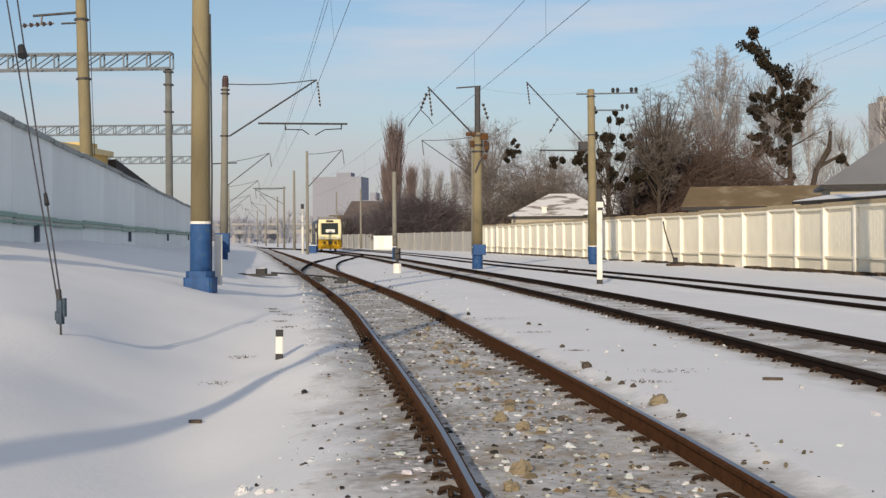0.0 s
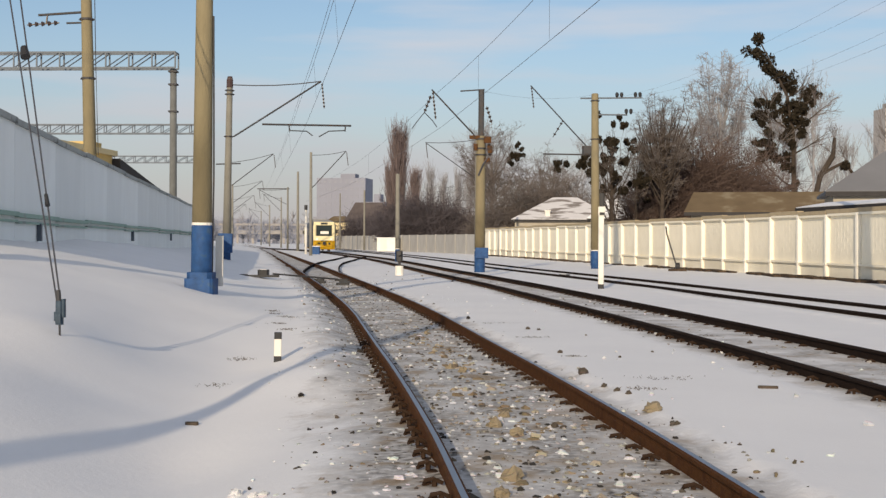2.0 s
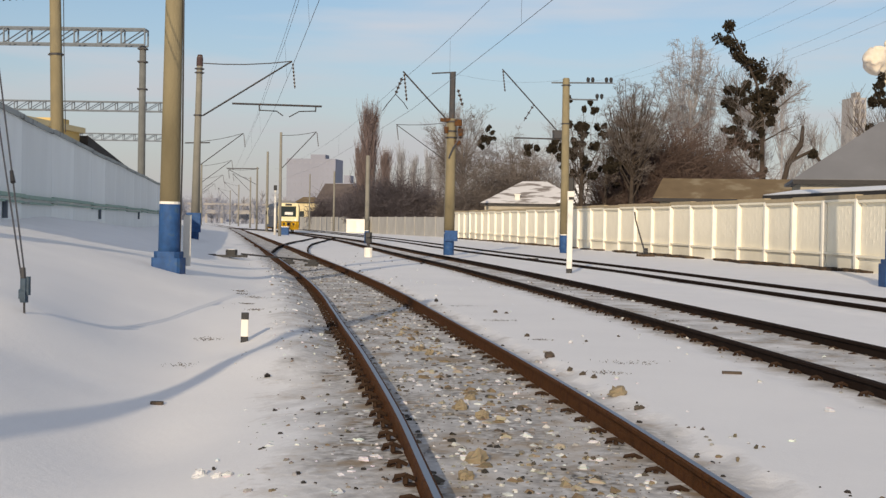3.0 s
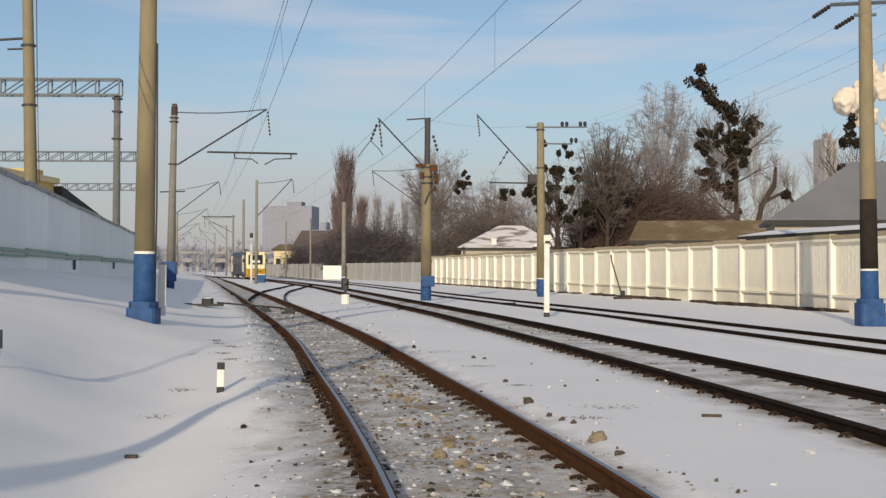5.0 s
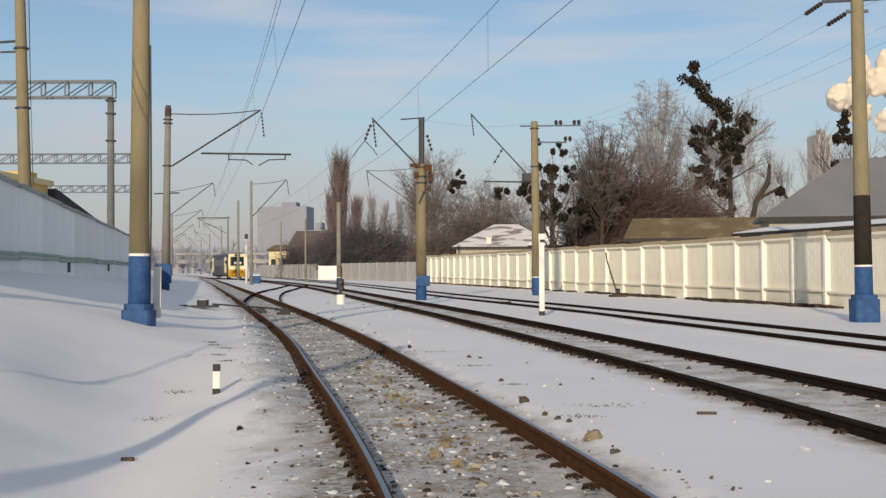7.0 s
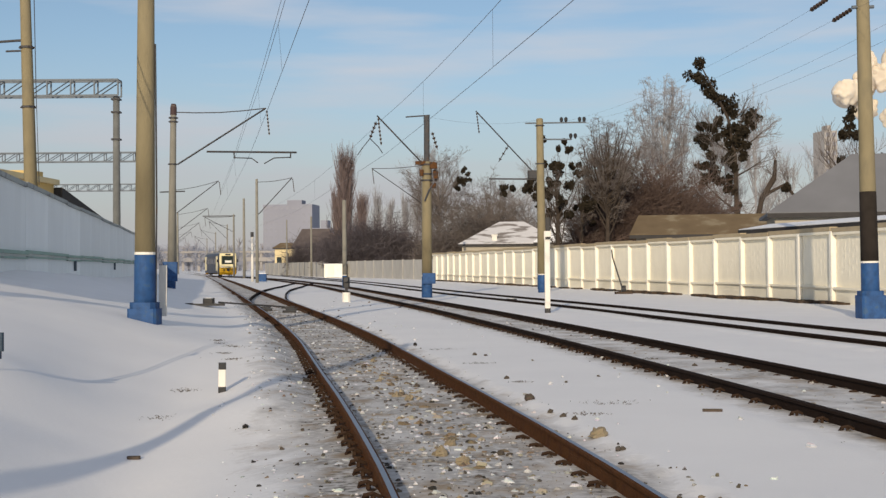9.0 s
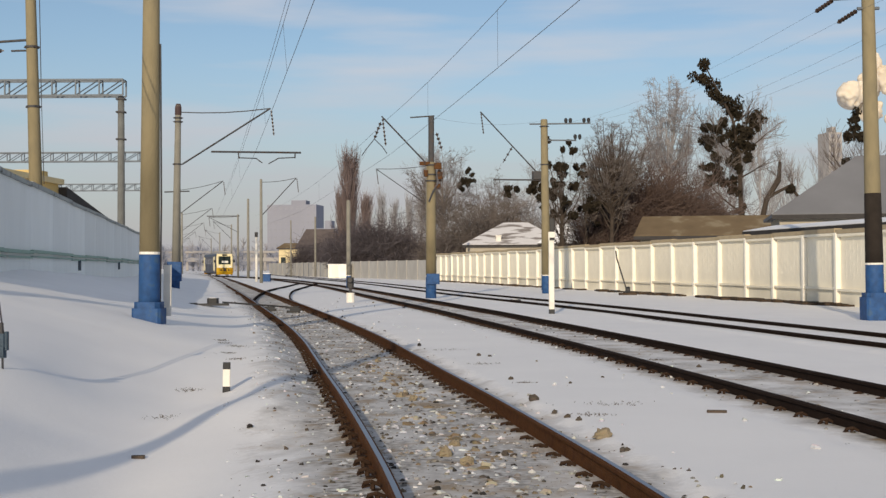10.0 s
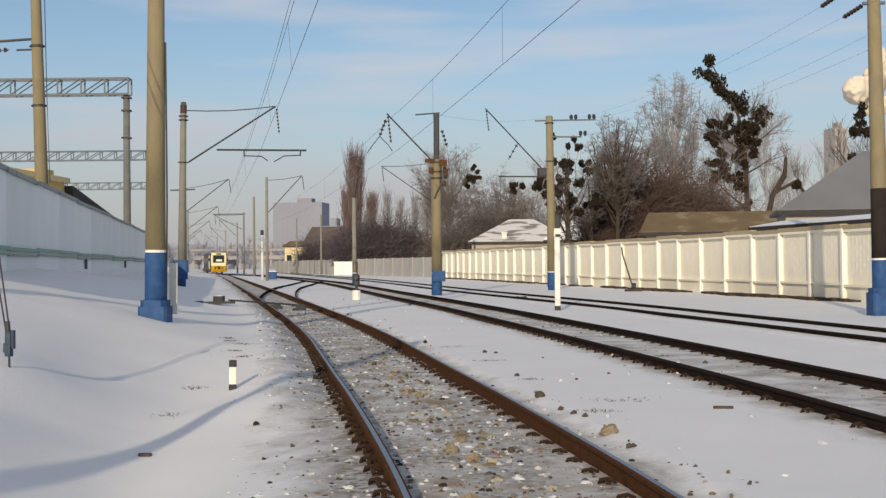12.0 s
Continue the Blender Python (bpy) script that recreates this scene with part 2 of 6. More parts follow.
def tube(bm, pts, r, n=5, mat=0):
    pts = [Vector(p) for p in pts]
    rings = []
    for i, p in enumerate(pts):
        d = (pts[min(i + 1, len(pts) - 1)] - pts[max(i - 1, 0)]).normalized()
        q = d.to_track_quat("Z", "Y")
        rings.append([bm.verts.new(p + q @ Vector((r * math.cos(2 * math.pi * k / n), r * math.sin(2 * math.pi * k / n), 0))) for k in range(n)])
    for a, b in zip(rings, rings[1:]):
        for k in range(n):
            bm.faces.new((a[k], a[(k + 1) % n], b[(k + 1) % n], b[k])).material_index = mat
    bm.faces.new(rings[0][::-1]).material_index = mat
    bm.faces.new(rings[-1]).material_index = mat


def lathe(bm, rings, n=12, mat=0, c=(0, 0)):
    """A turned form from (z, radius) rings."""
    vs = [[bm.verts.new((c[0] + r * math.cos(2 * math.pi * i / n), c[1] + r * math.sin(2 * math.pi * i / n), z)) for i in range(n)] for z, r in rings]
    for a, b in zip(vs, vs[1:]):
        for i in range(n):
            bm.faces.new((a[i], a[(i + 1) % n], b[(i + 1) % n], b[i])).material_index = mat
    bm.faces.new(vs[0][::-1]).material_index = mat
    bm.faces.new(vs[-1]).material_index = mat


def insulator(bm, a, b, discs=4, r=0.11, mat=0):
    a, b = Vector(a), Vector(b)
    rod(bm, a, b, 0.025, 5, mat=mat)
    for i in range(discs):
        c = a.lerp(b, (i + 0.5) / discs)
        d = (b - a).normalized() * 0.045
        rod(bm, c - d, c + d, r, 8, r * 0.55, mat=mat)


# ---- ground plan ----
def smooth_line(points):
    """x over y through the given stations, by Catmull-Rom."""
    ys, xs = [p[0] for p in points], [p[1] for p in points]

    def at(y):
        if y <= ys[0]:
            return xs[0] + (y - ys[0]) * (xs[1] - xs[0]) / (ys[1] - ys[0])
        if y >= ys[-1]:
            return xs[-1] + (y - ys[-1]) * (xs[-1] - xs[-2]) / (ys[-1] - ys[-2])
        i = max(k for k in range(len(ys) - 1) if ys[k] <= y)
        h = ys[i + 1] - ys[i]
        t = (y - ys[i]) / h
        m0 = (xs[i + 1] - xs[max(i - 1, 0)]) / (ys[i + 1] - ys[max(i - 1, 0)]) * h
        j = min(i + 2, len(ys) - 1)
        m1 = (xs[j] - xs[i]) / (ys[j] - ys[i]) * h
        return (2 * t**3 - 3 * t**2 + 1) * xs[i] + (t**3 - 2 * t**2 + t) * m0 + (-2 * t**3 + 3 * t**2) * xs[i + 1] + (t**3 - t**2) * m1
    return at


TRACK_1 = smooth_line([(-20, 4.2), (6.3, 0.62), (8.8, 0.28), (12.6, -0.31), (16, -0.88), (19.5, -1.46), (22.5, -1.96), (26.8, -2.75), (32.3, -3.84), (39, -5.22), (50.8, -7.68), (61.9, -10.02), (78, -13.45), (105, -19.2), (120, -22.4), (175, -34.4), (204, -40.8), (300, -64.0), (520, -117.0)])
TRACK_2 = smooth_line([(-20, 8.05), (10, 4.66), (21, 3.17), (37, 0.65), (46, -0.95), (57, -2.98), (70, -5.3), (90, -9.0), (103, -11.8), (134, -18.9), (145, -21.8), (162.5, -26.4), (172, -29.4), (188, -35.2), (206, -41.4)])
TRACK_3 = smooth_line([(-20, 16.4), (21, 8.5), (30, 6.9), (41, 4.95), (60, 0.95), (70, -0.9), (85, -3.6), (110, -8.4), (150, -17.2), (260, -41.0)])
CROSSOVER = smooth_line([(46, -6.68), (54, -8.15), (73, -10.5), (89, -11.6), (108, -12.95)])
GAUGE = 1.595


def ballast_at(x, y):
    """How much ballast shows through the snow: 0 to 1."""
    d1 = x - TRACK_1(y)
    m = 0.0
    if abs(d1) < 2.4:
        m = max(m, 0.66 if abs(d1) < 0.8 else 0.85 * max(0.0, 1 - (abs(d1) - 0.8) / (1.3 if d1 < 0 else 0.75)) ** 0.8)
    d2 = abs(x - TRACK_2(y))
    m = max(m, (0.56 if d2 < 0.8 else 0.7) * max(0.0, 1 - max(0.0, d2 - 0.8) / 0.75))
    d3 = abs(x - TRACK_3(y))
    m = max(m, 0.25 * max(0.0, 1 - max(0.0, d3 - 0.8) / 0.5))
    return m


BANK = [(0.0, -0.165), (0.3, -0.16), (0.6, -0.11), (1.2, 0.0), (1.9, 0.12), (2.6, 0.28), (3.3, 0.44), (4.5, 0.76), (5.8, 1.12), (7.0, 1.36), (9.0, 1.42)]


DRIFTS = [(-2.45, 9.2, 0.8, 1.6, -0.13), (-4.1, 8.8, 0.9, 2.2, 0.14), (-2.4, 13.3, 0.7, 1.0, 0.08), (-1.75, 11.0, 0.6, 1.2, -0.06), (-5.2, 14.5, 1.3, 2.0, 0.10), (-4.0, 12.0, 0.8, 1.5, -0.07), (-4.85, 12.9, 0.8, 1.3, 0.17)]


def ground_z(x, y):
    u = TRACK_1(y) - 0.8 - x
    near = noise.noise(Vector((x * 0.24, y * 0.2, 0))) * 0.06 + noise.noise(Vector((x * 1.1, y * 0.8, 4))) * 0.007
    if u <= 0:
        z = -0.12
        for line, deep in ((TRACK_1, 0.035), (TRACK_2, 0.02), (TRACK_3, -0.03)):
            d = abs(x - line(y))
            if d < 1.3:
                z = -0.12 - deep
                near *= 0.35
        return z + near * 0.55
    z = float(np.interp(u, [k for k, _ in BANK], [k for _, k in BANK]))
    low = min(1.0, max(0.0, (y - 34) / 30))
    z = -0.15 + (z + 0.15) * (1 - 0.3 * low)
    if u > 14:
        z = z * max(0.0, 1 - (u - 14) / 30) - 0.1 * min(1, (u - 14) / 30)
    z = -0.15 + (z + 0.15) * (0.36 + 0.64 * min(1.0, max(0.0, (y - 6) / 14)) ** 0.8)
    # a shallow ditch runs between the ballast shoulder and the bank, and dies out further on
    fade = min(1.0, max(0.0, (y - 14.5) / 7.5))
    z -= 0.40 * math.exp(-((u - 2.3) / (1.22 if u < 2.3 else 1.7)) ** 2) * (1 - fade * fade * (3 - 2 * fade))
    # the ballast shoulder stands a little proud
    z += 0.11 * math.exp(-((u - 0.65) / 0.45) ** 2) * min(1.0, max(0.0, (y - 11.5) / 3.0))
    swell = min(1.0, u / 1.5)
    for cx, cy, wx, wy, rise in DRIFTS:
        z += rise * math.exp(-((x - cx) / wx) ** 2 - ((y - cy) / wy) ** 2)
    return z + near * (0.5 + 1.1 * swell)


def stations(dense_from, dense_to, step, low, high, grow):
    inner = list(np.arange(dense_from, dense_to, step))
    out, s, v = [], step, inner[-1]
    while v < high:
        s *= grow
        v += s
        out.append(v)
    pre, s, v = [], step, inner[0]
    while v > low:
        s *= grow
        v -= s
        pre.append(v)
    return pre[::-1] + inner + out


def build_ground():
    xs = stations(-7.0, 6.0, 0.11, -2600, 2600, 1.05)
    ys = stations(4.5, 26.0, 0.13, -500, 4200, 1.035)
    verts, mask = [], []
    for y in ys:
        for x in xs:
            verts.append((x, y, ground_z(x, y)))
            mask.append(ballast_at(x, y) if y < 400 else 0.0)
    w = len(xs)
    faces = [(j * w + i, j * w + i + 1, (j + 1) * w + i + 1, (j + 1) * w + i) for j in range(len(ys) - 1) for i in range(w - 1)]
    me = bpy.data.meshes.new("ground")
    me.from_pydata(verts, [], faces)
    me.attributes.new("ballast", "FLOAT", "POINT").data.foreach_set("value", mask)
    me.polygons.foreach_set("use_smooth", [True] * len(me.polygons))
    me.materials.append(M_GROUND)
    tagged(new("ground", me), "snow-covered railway ground with grey ballast showing through", "ground", "", "structure")


build_ground()


# ---- tracks ----
RAIL_SECTION = [(-0.065, -0.18), (-0.065, -0.168), (-0.012, -0.15), (-0.009, -0.045), (-0.036, -0.035), (-0.036, -0.010), (-0.019, 0.0), (0.019, 0.0), (0.036, -0.010), (0.036, -0.035), (0.009, -0.045), (0.012, -0.15), (0.065, -0.168), (0.065, -0.18)]


def rail(line, side, y0, y1, parent, step, rust):
    bm = bmesh.new()
    rings, y = [], y0
    while y <= y1 + 0.001:
        slope = (line(y + 0.05) - line(y - 0.05)) / 0.1
        k = math.hypot(1, slope)
        cx, cy = line(y) + side / k, y - side * slope / k
        rings.append([bm.verts.new((cx + px / k, cy - px * slope / k, pz)) for px, pz in RAIL_SECTION])
        y += step(y)
    n = len(RAIL_SECTION)
    for a, b in zip(rings, rings[1:]):
        for i in range(n):
            f = bm.faces.new((a[i], a[(i + 1) % n], b[(i + 1) % n], b[i]))
            f.material_index = 1 if i == 6 else 0
    bm.faces.new(rings[0])
    bm.faces.new(rings[-1][::-1])
    bmesh.ops.recalc_face_normals(bm, faces=bm.faces[:])
    return part("rail", bm, [rust, M_RAIL_TOP if rust is M_RAIL_RUST else M_RAIL_DARK], parent, "rusty steel rail with a polished head")


def track(line, y0, y1, label, sunk=0.0, rust=M_RAIL_DARK):
    t = thing("railway_track", pose(0, 0, -sunk), label, "railway track", "tracks of the station throat", "structure")
    for side in (-GAUGE / 2, GAUGE / 2):
        rail(line, side, y0, y1, t, lambda y: 0.6 if y < 40 else 2.5, rust)
    return t


track_1 = track(TRACK_1, -18.0, 420, "rusty railway track in dirty snow curving away", 0.0, M_RAIL_RUST)
track_2 = track(TRACK_2, -18.0, 203, "railway track with snow between dark rails")
track_3 = track(TRACK_3, -18.0, 250, "railway track with dark rails low in the snow")
crossover = track(CROSSOVER, 46, 108, "crossover track joining two railway tracks", 0.004)


# ---- walls and fences ----
def concrete_fence():
    """The whitewashed panel fence: posts, fluted panels, a ledge and a plinth to each bay."""
    fence = thing("fence", pose(0, 0, 0), "whitewashed precast concrete fence with proud posts", "fence", "", "structure")
    along = Vector((-0.196, 0.981, 0)).normalized()
    start = Vector((23.62 - 0.2 * 35.95, 35.95, -0.16))
    bay, high = 2.9, 2.70

    def panel_mesh():
        bm = bmesh.new()
        w = bay - 0.26
        box(bm, (0, 0.0, 0.30), (w, 0.12, 0.60))
        box(bm, (0, 0.05, 0.64), (w, 0.24, 0.09))
        box(bm, (0, 0.05, high - 0.05), (w, 0.24, 0.10))
        box(bm, (0, -0.02, (high + 0.6) / 2), (w, 0.08, high - 0.7))
        # cast relief: staggered upright lozenges
        n = 9
        for i in range(n):
            x = -w / 2 + (i + 0.5) * w / n
            for j in range(3 + i % 2):
                z = 0.98 + (j + 0.5 - 0.5 * (i % 2)) * 0.42
                vs = [bm.verts.new((x + a, 0.02 + b, z + c)) for a, b, c in ((0, 0, 0), (0.09, 0, 0.21), (0, 0, 0.42), (-0.09, 0, 0.21), (0, 0.014, 0.21))]
                for a, b in ((0, 1), (1, 2), (2, 3), (3, 0)):
                    bm.faces.new((vs[b], vs[a], vs[4]))
        return bm

    def post_mesh():
        bm = bmesh.new()
        box(bm, (0, 0.05, high / 2), (0.22, 0.28, high), bevel=0.03)
        box(bm, (0, 0.05, 0.66), (0.25, 0.31, 0.1))
        return bm

    def coping_mesh():
        bm = bmesh.new()
        box(bm, (0, 0.03, high + 0.085), (bay - 0.01, 0.30, 0.16))
        return bm

    # the posts, from the far end of the straight run back to the near end, where it swings away a little
    feet = [start + along * (bay * i) for i in range(32)]
    for i, swing in ((5, 98.8), (4, 98.6), (3, 97.2), (2, 97.0), (1, 97.0), (0, 97.0)):
        feet[i] = feet[i + 1] - Vector((math.cos(radians(swing)), math.sin(radians(swing)), 0)) * bay
    panel = post = coping = None
    for i in range(32):
        a = feet[i]
        run = (feet[i + 1] - a if i < 31 else along).normalized()
        turn = math.degrees(math.atan2(run.y, run.x))
        settle = 0.03 * math.sin(i * 2.3)
        m_post = pose(*a, 0, 0, turn) @ pose(0, 0, settle, 0, 0.35 * math.sin(i * 5.1), 0)
        m_panel = pose(*(a + run * bay / 2), 0, 0, turn) @ pose(0, 0, settle, 0.3 * math.sin(i * 3.7), 0, 0)
        if panel is None:
            panel, post = part("panel", panel_mesh(), M_FENCE, fence), part("post", post_mesh(), M_FENCE_POST, fence)
            coping = part("coping", coping_mesh(), M_FENCE_CAP, fence, "tan coping beam")
            panel.matrix_basis, post.matrix_basis, coping.matrix_basis = m_panel, m_post, m_panel
        else:
            for o, m in ((panel, m_panel), (post, m_post), (coping, m_panel)):
                c = new(o.name.split(".")[0], o.data)
                c.parent, c.matrix_basis = fence, m
    # bare earth and rubbish along the foot, where the wind keeps the snow off
    bm = bmesh.new()
    rng = random.Random(5)
    for i in range(120):
        y = 44 + 80 * rng.random() ** 1.3
        p = start + along * ((y - 35.95) / along.y) + Vector((-0.55 - 0.35 * rng.random(), 0, 0.06))
        box(bm, (p.x, p.y, p.z), (0.3 + 0.5 * rng.random(), 0.6 + 2.0 * rng.random(), 0.08 + 0.1 * rng.random()), bevel=0.08)
    tagged(part("earth_strip", bm, M_DIRT), "bare dark earth along the foot of the fence", "bare earth", "", "stuff")


concrete_fence()


def far_fence():
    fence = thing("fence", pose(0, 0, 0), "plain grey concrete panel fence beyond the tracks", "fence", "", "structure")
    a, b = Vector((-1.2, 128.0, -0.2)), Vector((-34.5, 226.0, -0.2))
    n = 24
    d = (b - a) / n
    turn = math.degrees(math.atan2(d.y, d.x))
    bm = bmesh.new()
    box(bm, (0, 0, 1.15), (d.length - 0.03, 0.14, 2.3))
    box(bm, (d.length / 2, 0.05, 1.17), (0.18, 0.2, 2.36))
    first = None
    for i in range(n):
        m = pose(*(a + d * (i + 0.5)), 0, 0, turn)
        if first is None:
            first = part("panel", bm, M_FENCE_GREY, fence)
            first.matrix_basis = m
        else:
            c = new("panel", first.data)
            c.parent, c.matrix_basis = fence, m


far_fence()


def left_wall():
    wall = thing("wall_west", pose(0, 0, 0), "long pale grey concrete wall in shade on the snow bank", "wall", "", "structure")
    a = Vector((-11.6 + 0.2008 * 31.4, 0.0, 0))
    along = Vector((-0.1969, 0.9804, 0)).normalized()
    turn = math.degrees(math.atan2(along.y, along.x))
    bay = 5.0
    bm = bmesh.new()
    box(bm, (0, 0, 0.73), (bay - 0.025, 0.16, 3.46))
    bc = bmesh.new()
    box(bc, (0, 0, 2.5), (bay + 0.004, 0.30, 0.12))
    bp = bmesh.new()
    box(bp, (0, -0.13, 0.55), (bay - 0.004, 0.10, 0.09))
    box(bp, (0, -0.12, 0.40), (bay - 0.01, 0.07, 0.05))
    bq = bmesh.new()
    box(bq, (0, -0.14, 0.2), (0.14, 0.1, 0.4))
    panel = None
    for i in range(4, 24):
        p = a + along * (bay * (i + 0.5)) + Vector((0, 0, 1.32))
        m = pose(*p, 0, 0, turn) @ pose(0, 0, 0.02 * math.sin(i * 1.9))
        if panel is None:
            panel, pipe, prop, cope = part("panel", bm, M_FENCE_LEFT, wall), part("pipe_rail", bp, M_GREEN, wall), part("bracket", bq, M_GALV, wall), part("coping", bc, M_COPING, wall, "grimy concrete coping")
            group = (panel, pipe, prop, cope)
        for o in group:
            if i == 4:
                o.matrix_basis = m
            elif o is not prop or i % 4 == 1:
                c = new(o.name.split(".")[0], o.data)
                c.parent, c.matrix_basis = wall, m


left_wall()


M_EAVE_DARK = material("dark_cap_paint", (0.06, 0.035, 0.035), 0.8, 0, 5, 0.2, 0.2, 30)


# ---- poles of the overhead line ----
def pole_body(t, height, r0, r1, blue=0.0, socket=0.0, label_blue="blue-painted foot", shaft_mat=None):
    """A tapered spun-concrete pole with a painted foot and, where it has one, a socket block."""
    bm = bmesh.new()
    lathe(bm, [(blue, r0 - (r0 - r1) * blue / height), (height * 0.5, (r0 + r1) / 2), (height - 0.05, r1), (height, r1 * 0.8)], 14)
    part("shaft", bm, shaft_mat or M_CONCRETE, t, "", True)
    if blue:
        bm = bmesh.new()
        rb = r0 - (r0 - r1) * blue / height
        lathe(bm, [(-0.5, r0 + 0.006), (blue - 0.03, rb + 0.006), (blue, rb + 0.003)], 14)
        part("painted_foot", bm, M_BLUE, t, label_blue, True)
        bm = bmesh.new()
        lathe(bm, [(blue, rb + 0.004), (blue + 0.05, rb + 0.004)], 14)
        part("white_ring", bm, M_WHITE, t, "thin white painted ring")
    if socket:
        bm = bmesh.new()
        box(bm, (0, 0, socket / 2 - 0.3), (r0 * 2.7, r0 * 2.7, socket + 0.6), bevel=0.05)
        box(bm, (0, 0, socket + 0.06), (r0 * 2.4, r0 * 2.4, 0.12), bevel=0.08)
        part("socket", bm, M_BLUE, t, "blue-painted concrete socket")


def clamp(t, z, r, name="clamp"):
    bm = bmesh.new()
    box(bm, (0, 0, z), (2 * r + 0.03, 2 * r + 0.03, 0.07), bevel=r * 0.55)
    rod(bm, (-r - 0.07, 0, z), (r + 0.07, 0, z), 0.022, 5)
    part(name, bm, M_STEEL, t)


def console(t, foot, tip, tie_z, registration=None):
    """An inclined bracket with its tie rod and the hanging insulator; places in the pole's space."""
    bm = bmesh.new()
    a, b = Vector(foot), Vector(tip)
    for k in (-0.055, 0.055):
        rod(bm, a + Vector((0, k, 0)), b + Vector((0, k, 0)), 0.035, 5)
    n = 14
    for i in range(n):
        c = a.lerp(b, (i + 0.5) / n)
        box(bm, c, (0.05, 0.16, 0.05))
    arm = part("bracket", bm, M_STEEL, t, "inclined steel catenary bracket")
    if tie_z is not None:
        bm = bmesh.new()
        tube(bm, [Vector((0, 0, tie_z)).lerp(b, k) - Vector((0, 0, 0.12 * math.sin(math.pi * k))) for k in (0, 0.25, 0.5, 0.75, 1)], 0.028, 5)
        part("tie_rod", bm, M_STEEL, t)
    bm = bmesh.new()
    insulator(bm, b + Vector((0.05, 0, -0.1)), b + Vector((0.2, 0, -1.4)), 7, 0.06)
    part("insulator", bm, M_PORCELAIN, arm, "hanging string of brown insulators")
    if registration:
        x0, x1, z = registration
        bm = bmesh.new()
        rod(bm, (x0, 0, z), (x1, 0, z), 0.055, 6)
        s = 1 if x1 > x0 else -1
        l = abs(x1 - x0)
        rod(bm, (x0 + s * l * 0.30, 0, z), (x0 + s * l * 0.31, 0, z - 0.35), 0.035, 5)
        tube(bm, [(x0 + s * l * 0.31, 0, z - 0.3), (x0 + s * l * 0.5, 0, z - 0.32), (x0 + s * l * 0.57, 0, z - 0.55)], 0.03, 5)
        rod(bm, (x1 - s * 0.3, 0, z), (x1 - s * 0.31, 0, z - 0.3), 0.035, 5)
        tube(bm, [(x1 - s * 0.3, 0, z - 0.25), (x1 - s * l * 0.25, 0, z - 0.3), (x1 - s * l * 0.36, 0, z - 0.6)], 0.03, 5)
        part("registration_arm", bm, M_STEEL, t)


def pole(x, y, z, height, r0, r1, label, blue=0.0, socket=0.0, lean=(0, 0), turn=0.0, group="overhead line poles", shaft_mat=None):
    t = thing("catenary_pole", pose(x, y, z, lean[0], lean[1], turn), label, "catenary pole", group)
    pole_body(t, height, r0, r1, blue, socket, shaft_mat=shaft_mat)
    return t


# the tall one on the bank beside the nearest track
pole_a = pole(-5.82, 23.0, 0.40, 10.4, 0.205, 0.13, "tall tan concrete pole with a blue-painted foot in the snow bank", 1.25, 0.22, (0, 0.5))
# thin dark pipe added in place of a dark pole standing behind
bm = bmesh.new()
tube(bm, [(0.2, 0.05, 0.3), (0.21, 0.04, 2.2), (0.2, 0.02, 3.6), (0.18, 0, 5.3)], 0.018, 5)
part("cable_pipe", bm, M_STEEL, pole_a)
bm = bmesh.new()
box(bm, (0.23, 0.5, 0.55), (0.15, 0.05, 1.0))
part("number_board", bm, M_WHITE, pole_a, "narrow white board")

# the next one, with its bracket over the nearest track
pole_b = pole(-14.36, 62.0, 0.2, 9.62, 0.225, 0.15, "concrete catenary pole with a bracket over the track", 1.05, 0.0, (0, 1.0), shaft_mat=M_POST_FAR)
console(pole_b, (0.25, 0, 6.55), (4.78, 0, 9.5), 9.25, (1.75, 6.4, 7.22))
for z in (6.55, 8.75, 8.95):
    clamp(pole_b, z, 0.19)
bm = bmesh.new()
lathe(bm, [(9.1, 0.175), (9.5, 0.17), (9.68, 0.12)], 10)
part("cap", bm, M_EAVE_DARK, pole_b, "dark metal cap")
bm = bmesh.new()
rod(bm, (-0.65, 0, 5.1), (0.65, 0, 5.16), 0.035, 5)
part("crossarm", bm, M_STEEL, pole_b)
bm = bmesh.new()
box(bm, (0.0, -0.3, 1.0), (0.75, 0.2, 1.0), bevel=0.03)
part("switch_box", bm, M_BLUE, pole_b, "blue metal box")

# behind the wall
pole_g = pole(-13.85, 40.0, 1.2, 12.5, 0.235, 0.15, "tan concrete pole behind the pale wall", 0, 0, (0, -1.55))
clamp(pole_g, 7.6, 0.2)
clamp(pole_g, 5.6, 0.2)
bm = bmesh.new()
rod(bm, (-1.66, 0, 7.8), (0.1, 0, 7.86), 0.045, 5)
rod(bm, (-0.7, 0, 7.5), (0.1, 0, 7.5), 0.035, 5)
part("crossarm", bm, M_STEEL, pole_g)
bm = bmesh.new()
rod(bm, (-1.4, 0, 7.5), (-1.35, 0, 7.8), 0.03, 5)
insulator(bm, (-2.05, 0, 7.48), (-0.95, 0, 7.52), 5, 0.09)
part("insulator", bm, M_PORCELAIN, pole_g)
bm = bmesh.new()
tube(bm, [(0.28, 0, 3.0), (0.27, 0, 6), (0.3, 0, 9.6)], 0.015, 4)
part("cable", bm, M_WIRE, pole_g)

